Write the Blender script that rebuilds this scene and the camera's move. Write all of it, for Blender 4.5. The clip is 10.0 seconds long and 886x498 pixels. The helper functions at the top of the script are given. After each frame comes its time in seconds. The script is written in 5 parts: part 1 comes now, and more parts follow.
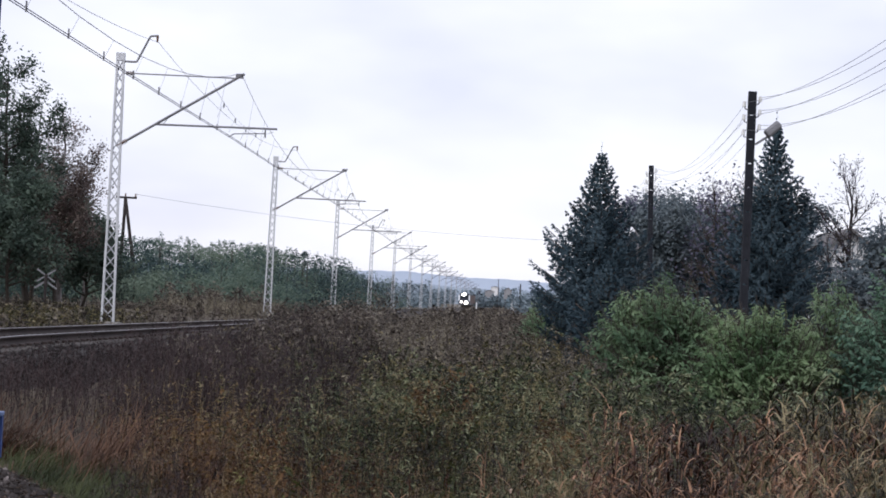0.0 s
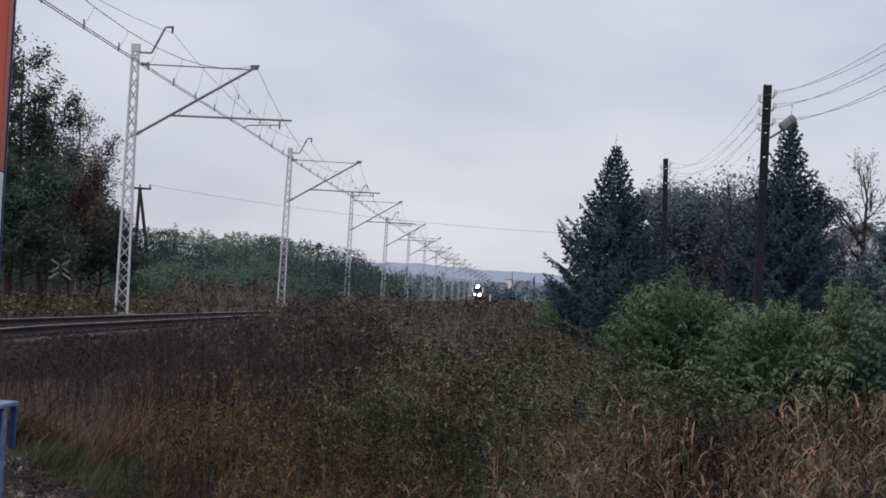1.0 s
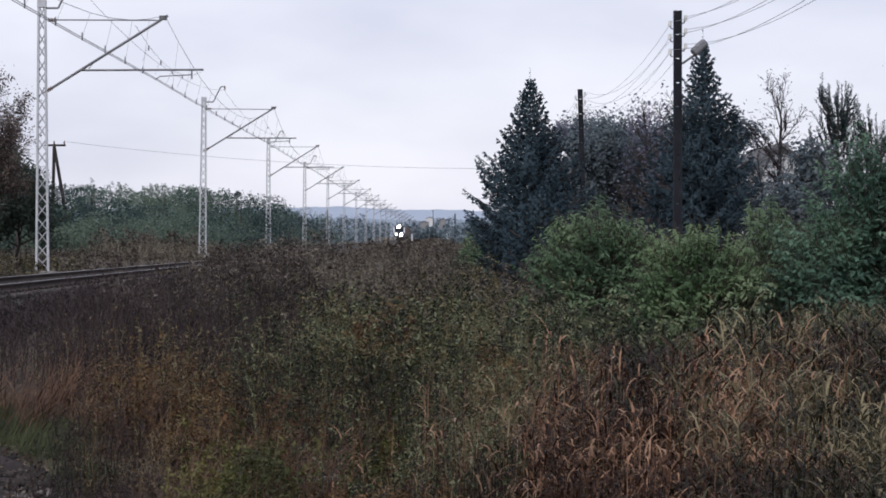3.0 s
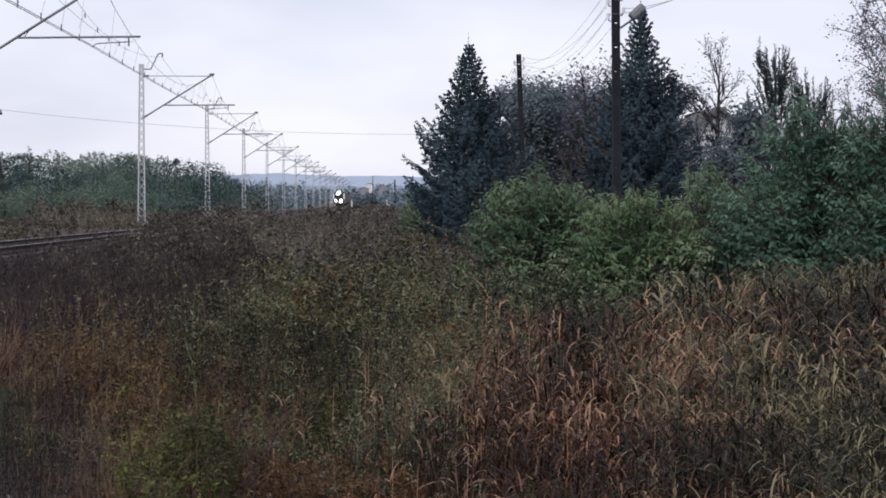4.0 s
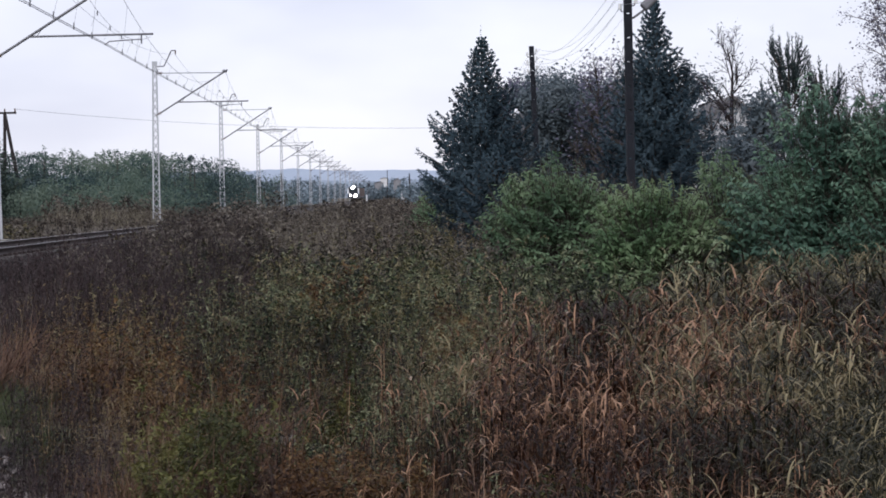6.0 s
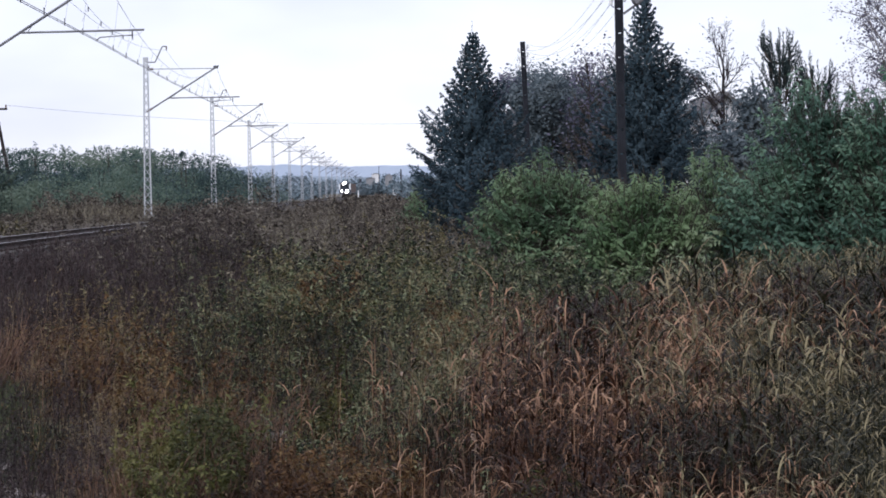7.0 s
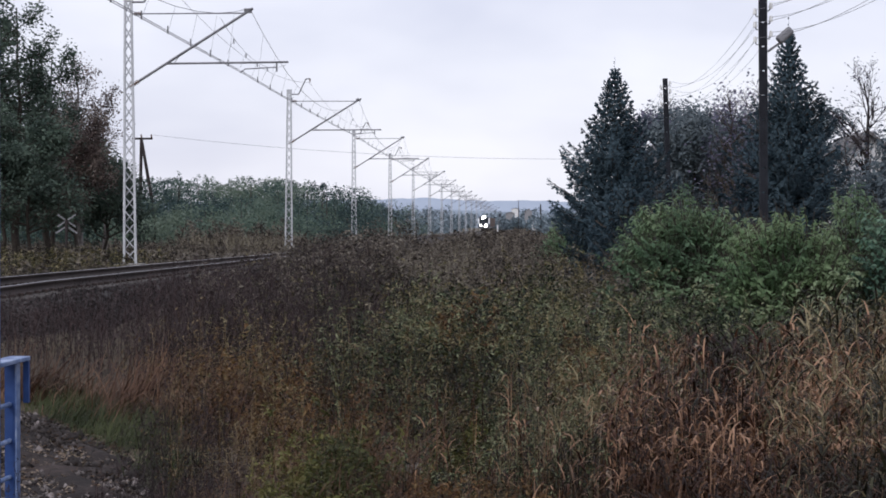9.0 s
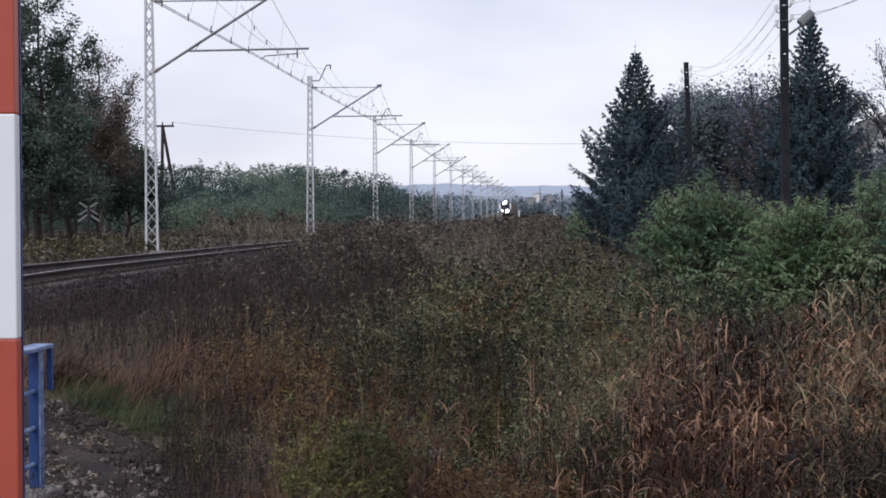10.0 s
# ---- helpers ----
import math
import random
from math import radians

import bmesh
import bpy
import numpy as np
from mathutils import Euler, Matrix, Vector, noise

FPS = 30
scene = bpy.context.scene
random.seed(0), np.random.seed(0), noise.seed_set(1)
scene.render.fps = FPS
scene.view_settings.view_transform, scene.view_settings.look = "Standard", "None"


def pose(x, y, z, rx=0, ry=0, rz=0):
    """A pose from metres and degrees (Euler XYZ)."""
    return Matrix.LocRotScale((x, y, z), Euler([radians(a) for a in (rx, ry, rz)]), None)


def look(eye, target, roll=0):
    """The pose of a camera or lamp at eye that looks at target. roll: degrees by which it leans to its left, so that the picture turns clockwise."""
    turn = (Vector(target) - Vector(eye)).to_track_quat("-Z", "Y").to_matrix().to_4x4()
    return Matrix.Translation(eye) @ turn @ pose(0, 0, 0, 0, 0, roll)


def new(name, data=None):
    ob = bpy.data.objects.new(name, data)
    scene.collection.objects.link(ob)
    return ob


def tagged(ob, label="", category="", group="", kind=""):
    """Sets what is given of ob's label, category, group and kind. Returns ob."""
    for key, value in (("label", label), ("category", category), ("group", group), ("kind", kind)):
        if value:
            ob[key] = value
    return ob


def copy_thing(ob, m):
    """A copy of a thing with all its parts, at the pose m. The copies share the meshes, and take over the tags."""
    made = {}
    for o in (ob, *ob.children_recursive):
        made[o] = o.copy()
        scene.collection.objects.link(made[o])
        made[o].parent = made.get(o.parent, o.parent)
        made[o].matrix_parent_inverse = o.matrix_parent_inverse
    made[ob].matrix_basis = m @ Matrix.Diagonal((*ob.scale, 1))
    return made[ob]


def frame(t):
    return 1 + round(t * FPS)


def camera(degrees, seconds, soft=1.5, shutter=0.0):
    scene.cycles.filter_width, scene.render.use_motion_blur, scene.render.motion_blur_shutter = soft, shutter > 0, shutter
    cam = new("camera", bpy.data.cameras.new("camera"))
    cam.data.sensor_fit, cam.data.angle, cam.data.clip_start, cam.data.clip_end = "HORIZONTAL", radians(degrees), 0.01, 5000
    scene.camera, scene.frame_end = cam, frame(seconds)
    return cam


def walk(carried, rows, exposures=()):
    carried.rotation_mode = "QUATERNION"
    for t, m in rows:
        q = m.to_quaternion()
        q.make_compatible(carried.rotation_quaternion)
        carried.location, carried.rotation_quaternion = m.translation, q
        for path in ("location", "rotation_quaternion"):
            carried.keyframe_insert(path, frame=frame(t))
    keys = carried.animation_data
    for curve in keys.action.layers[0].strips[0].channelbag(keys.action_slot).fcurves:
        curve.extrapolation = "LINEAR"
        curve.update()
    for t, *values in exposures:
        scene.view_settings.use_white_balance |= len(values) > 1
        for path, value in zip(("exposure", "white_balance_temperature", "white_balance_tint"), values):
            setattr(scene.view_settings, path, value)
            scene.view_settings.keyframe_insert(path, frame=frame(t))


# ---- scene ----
FOV = 23.91
cam = camera(FOV, 10.0, soft=1.75)

def view(heading, pitch, lean, x, z):
    h, p = radians(heading), radians(pitch)
    eye = Vector((x, 0, z))
    return look(eye, eye + Vector((math.sin(h) * math.cos(p), math.cos(h) * math.cos(p), math.sin(p))), lean)


# seconds; heading (degrees right of the track), pitch, lean, eye x, eye z
walk(cam, [
    (0, view(-1.202, 1.314, 3.039, -0.012, 1.655)),
    (0.3, view(0.006, 1.354, 3.177, -0.012, 1.655)),
    (0.5, view(-1.022, -0.089, 3.887, -0.012, 1.655)),
    (0.8, view(-1.487, 1.339, 3.307, -0.012, 1.655)),
    (1, view(-1.570, 1.080, 3.300, -0.012, 1.655)),
    (1.2, view(-2.381, -0.148, 3.322, -0.012, 1.655)),
    (1.5, view(-2.243, -0.393, 3.025, -0.012, 1.655)),
    (1.7, view(-2.010, -1.175, 2.847, -0.012, 1.655)),
    (2, view(-1.409, 0.126, 2.555, -0.012, 1.655)),
    (2.2, view(-0.350, 1.082, 2.536, -0.012, 1.655)),
    (2.5, view(-0.037, 0.095, 2.540, -0.012, 1.655)),
    (2.7, view(-0.006, -1.609, 0.912, -0.012, 1.655)),
    (3, view(0.644, -0.501, 0.328, -0.012, 1.655)),
    (3.2, view(1.706, -0.691, 0.758, -0.011, 1.655)),
    (4.3, view(2.097, -1.998, -0.350, -0.004, 1.652)),
    (4.5, view(1.071, -2.375, -0.743, -0.003, 1.651)),
    (4.8, view(0.756, -1.844, -1.270, -0.001, 1.651)),
    (5, view(1.395, -0.736, -1.342, 0.000, 1.650)),
    (5.2, view(1.691, -1.099, -0.951, 0.001, 1.649)),
    (5.5, view(1.853, -1.149, -1.017, 0.003, 1.649)),
    (5.7, view(1.865, -1.561, -0.832, 0.004, 1.648)),
    (6.8, view(1.883, -1.674, -1.074, 0.011, 1.645)),
    (7, view(2.083, -1.733, -0.937, 0.012, 1.645)),
    (7.2, view(2.216, -1.672, -0.885, 0.012, 1.645)),
    (7.5, view(2.818, -1.805, -0.971, 0.012, 1.644)),
    (7.7, view(2.394, -1.514, -0.957, 0.012, 1.644)),
    (8, view(1.756, -1.719, -0.566, 0.012, 1.643)),
    (8.2, view(1.661, -1.289, -0.523, 0.012, 1.643)),
    (8.5, view(-0.051, -1.151, -0.268, 0.012, 1.643)),
    (8.7, view(-0.801, -1.078, 0.101, 0.012, 1.642)),
    (9, view(-1.704, -0.752, 0.018, 0.012, 1.642)),
    (9.2, view(-1.434, -0.728, -0.140, 0.012, 1.641)),
    (9.5, view(-0.957, -1.050, 0.043, 0.012, 1.641)),
    (9.7, view(-0.704, -1.251, -0.013, 0.012, 1.640)),
    (10, view(-2.298, -1.144, -0.335, 0.012, 1.640)),
],
     exposures=[(0, 0.36, 6150, 13), (0.25, 0.1, 6150, 13), (0.5, -0.28, 6150, 13), (0.8, -0.22, 6150, 13), (1, -0.2, 6150, 13), (1.2, -0.38, 6150, 13), (1.5, -0.2, 6150, 13), (1.8, -0.08, 6150, 13), (2, 0.06, 6150, 13), (2.2, 0.02, 6150, 13), (2.5, -0.13, 6150, 13), (2.7, -0.25, 6150, 13), (3, 0.14, 6150, 13), (3.6, 0.2, 6150, 13), (4.3, 0.2, 6150, 13), (4.5, 0.2, 6150, 13), (5, 0.42, 6150, 13), (5.5, 0.22, 6150, 13), (7, 0.4, 5950, 13), (8, 0.42, 5950, 13), (9, 0.2, 6150, 13), (10, 0.2, 6150, 13)])

# ---------------------------------------------------------------- light
world = bpy.data.worlds.new("overcast")
scene.world = world
world.use_nodes = True
wn, wl = world.node_tree.nodes, world.node_tree.links
wn.clear()
w_out = wn.new("ShaderNodeOutputWorld")
w_mix = wn.new("ShaderNodeMixShader")
w_sky = wn.new("ShaderNodeTexSky")
w_sky.sky_type, w_sky.sun_disc = "NISHITA", False
w_sky.sun_elevation, w_sky.sun_rotation = radians(40), radians(200)
w_b1, w_b2 = wn.new("ShaderNodeBackground"), wn.new("ShaderNodeBackground")
w_b1.inputs["Strength"].default_value = 0.10
w_b2.inputs["Strength"].default_value = 0.92
w_co, w_map = wn.new("ShaderNodeTexCoord"), wn.new("ShaderNodeMapping")
w_map.inputs["Scale"].default_value = (1.0, 1.0, 2.6)
w_no, w_ra = wn.new("ShaderNodeTexNoise"), wn.new("ShaderNodeValToRGB")
w_no.inputs["Scale"].default_value, w_no.inputs["Detail"].default_value = 5.0, 4.0
w_ra.color_ramp.elements[0].position, w_ra.color_ramp.elements[1].position = 0.36, 0.68
w_ra.color_ramp.elements[0].color, w_ra.color_ramp.elements[1].color = (0.735, 0.735, 0.82, 1), (0.96, 0.945, 0.98, 1)
wl.new(w_co.outputs["Generated"], w_map.inputs["Vector"])
wl.new(w_map.outputs[0], w_no.inputs["Vector"])
wl.new(w_no.outputs["Fac"], w_ra.inputs["Fac"])
wl.new(w_sky.outputs[0], w_b1.inputs["Color"])
wl.new(w_ra.outputs[0], w_b2.inputs["Color"])
w_mix.inputs[0].default_value = 0.88
wl.new(w_b1.outputs[0], w_mix.inputs[1])
wl.new(w_b2.outputs[0], w_mix.inputs[2])
wl.new(w_mix.outputs[0], w_out.inputs["Surface"])

sun_data = bpy.data.lights.new("sun", "SUN")
sun_data.energy, sun_data.angle, sun_data.color = 1.5, radians(40), (1.0, 0.97, 0.93)
sun_ob = new("sun", sun_data)
sun_ob.matrix_world = look((-14, -38, 34), (0, 0, 0))


# ---------------------------------------------------------------- materials
def material(name, colours, rough=0.7, metal=0.0, grain=8.0, patch=0.6, island=False, bump=0.15, spread=0.5, thin=0.0):
    """Colours from dark to light over fine grain and broad patches, both in metres; island: each leaf has a tone of its own."""
    m = bpy.data.materials.new(name)
    m.use_nodes = True
    n, l = m.node_tree.nodes, m.node_tree.links
    b = n["Principled BSDF"]
    b.inputs["Roughness"].default_value, b.inputs["Metallic"].default_value = rough, metal
    b.inputs["Specular IOR Level"].default_value = 0.3
    co = n.new("ShaderNodeTexCoord")
    fine, broad = n.new("ShaderNodeTexNoise"), n.new("ShaderNodeTexNoise")
    fine.inputs["Scale"].default_value, fine.inputs["Detail"].default_value = grain, 5.0
    broad.inputs["Scale"].default_value, broad.inputs["Detail"].default_value = patch, 3.0
    l.new(co.outputs["Object"], fine.inputs["Vector"])
    l.new(co.outputs["Object"], broad.inputs["Vector"])
    mix = n.new("ShaderNodeMath")
    mix.operation = "MULTIPLY_ADD"
    ramp = n.new("ShaderNodeValToRGB")
    if island:
        geo = n.new("ShaderNodeNewGeometry")
        l.new(geo.outputs["Random Per Island"], mix.inputs[0])
    else:
        l.new(fine.outputs["Fac"], mix.inputs[0])
    mix.inputs[1].default_value = spread
    off = n.new("ShaderNodeMath")
    off.operation = "MULTIPLY_ADD"
    gain = 2.6 if island else 1.0
    l.new(broad.outputs["Fac"], off.inputs[0])
    off.inputs[1].default_value = gain
    off.inputs[2].default_value = (1 - gain) / 2 - spread / 2
    l.new(off.outputs[0], mix.inputs[2])
    l.new(mix.outputs[0], ramp.inputs["Fac"])
    el = ramp.color_ramp.elements
    el[0].position, el[1].position = 0.2, 0.8
    el[0].color, el[1].color = (*colours[0], 1), (*colours[-1], 1)
    for k, c in enumerate(colours[1:-1], 1):
        e = el.new(0.2 + 0.6 * k / (len(colours) - 1))
        e.color = (*c, 1)
    l.new(ramp.outputs[0], b.inputs["Base Color"])
    if bump:
        bp = n.new("ShaderNodeBump")
        bp.inputs["Strength"].default_value, bp.inputs["Distance"].default_value = bump, 0.02
        l.new(fine.outputs["Fac"], bp.inputs["Height"])
        l.new(bp.outputs[0], b.inputs["Normal"])
    if thin:
        tr, ms = n.new("ShaderNodeBsdfTranslucent"), n.new("ShaderNodeMixShader")
        l.new(ramp.outputs[0], tr.inputs["Color"])
        ms.inputs[0].default_value = thin
        l.new(b.outputs[0], ms.inputs[1])
        l.new(tr.outputs[0], ms.inputs[2])
        l.new(ms.outputs[0], n["Material Output"].inputs["Surface"])
    return m


def leafy(name, colours, patch=0.9, spread=0.6, thin=0.25):
    return material(name, colours, rough=0.62, patch=patch, island=True, bump=0, spread=spread, thin=thin)


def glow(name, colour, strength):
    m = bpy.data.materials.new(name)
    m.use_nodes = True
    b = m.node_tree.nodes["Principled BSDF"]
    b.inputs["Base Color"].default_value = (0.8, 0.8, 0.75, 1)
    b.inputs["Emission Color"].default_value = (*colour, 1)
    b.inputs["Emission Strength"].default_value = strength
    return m


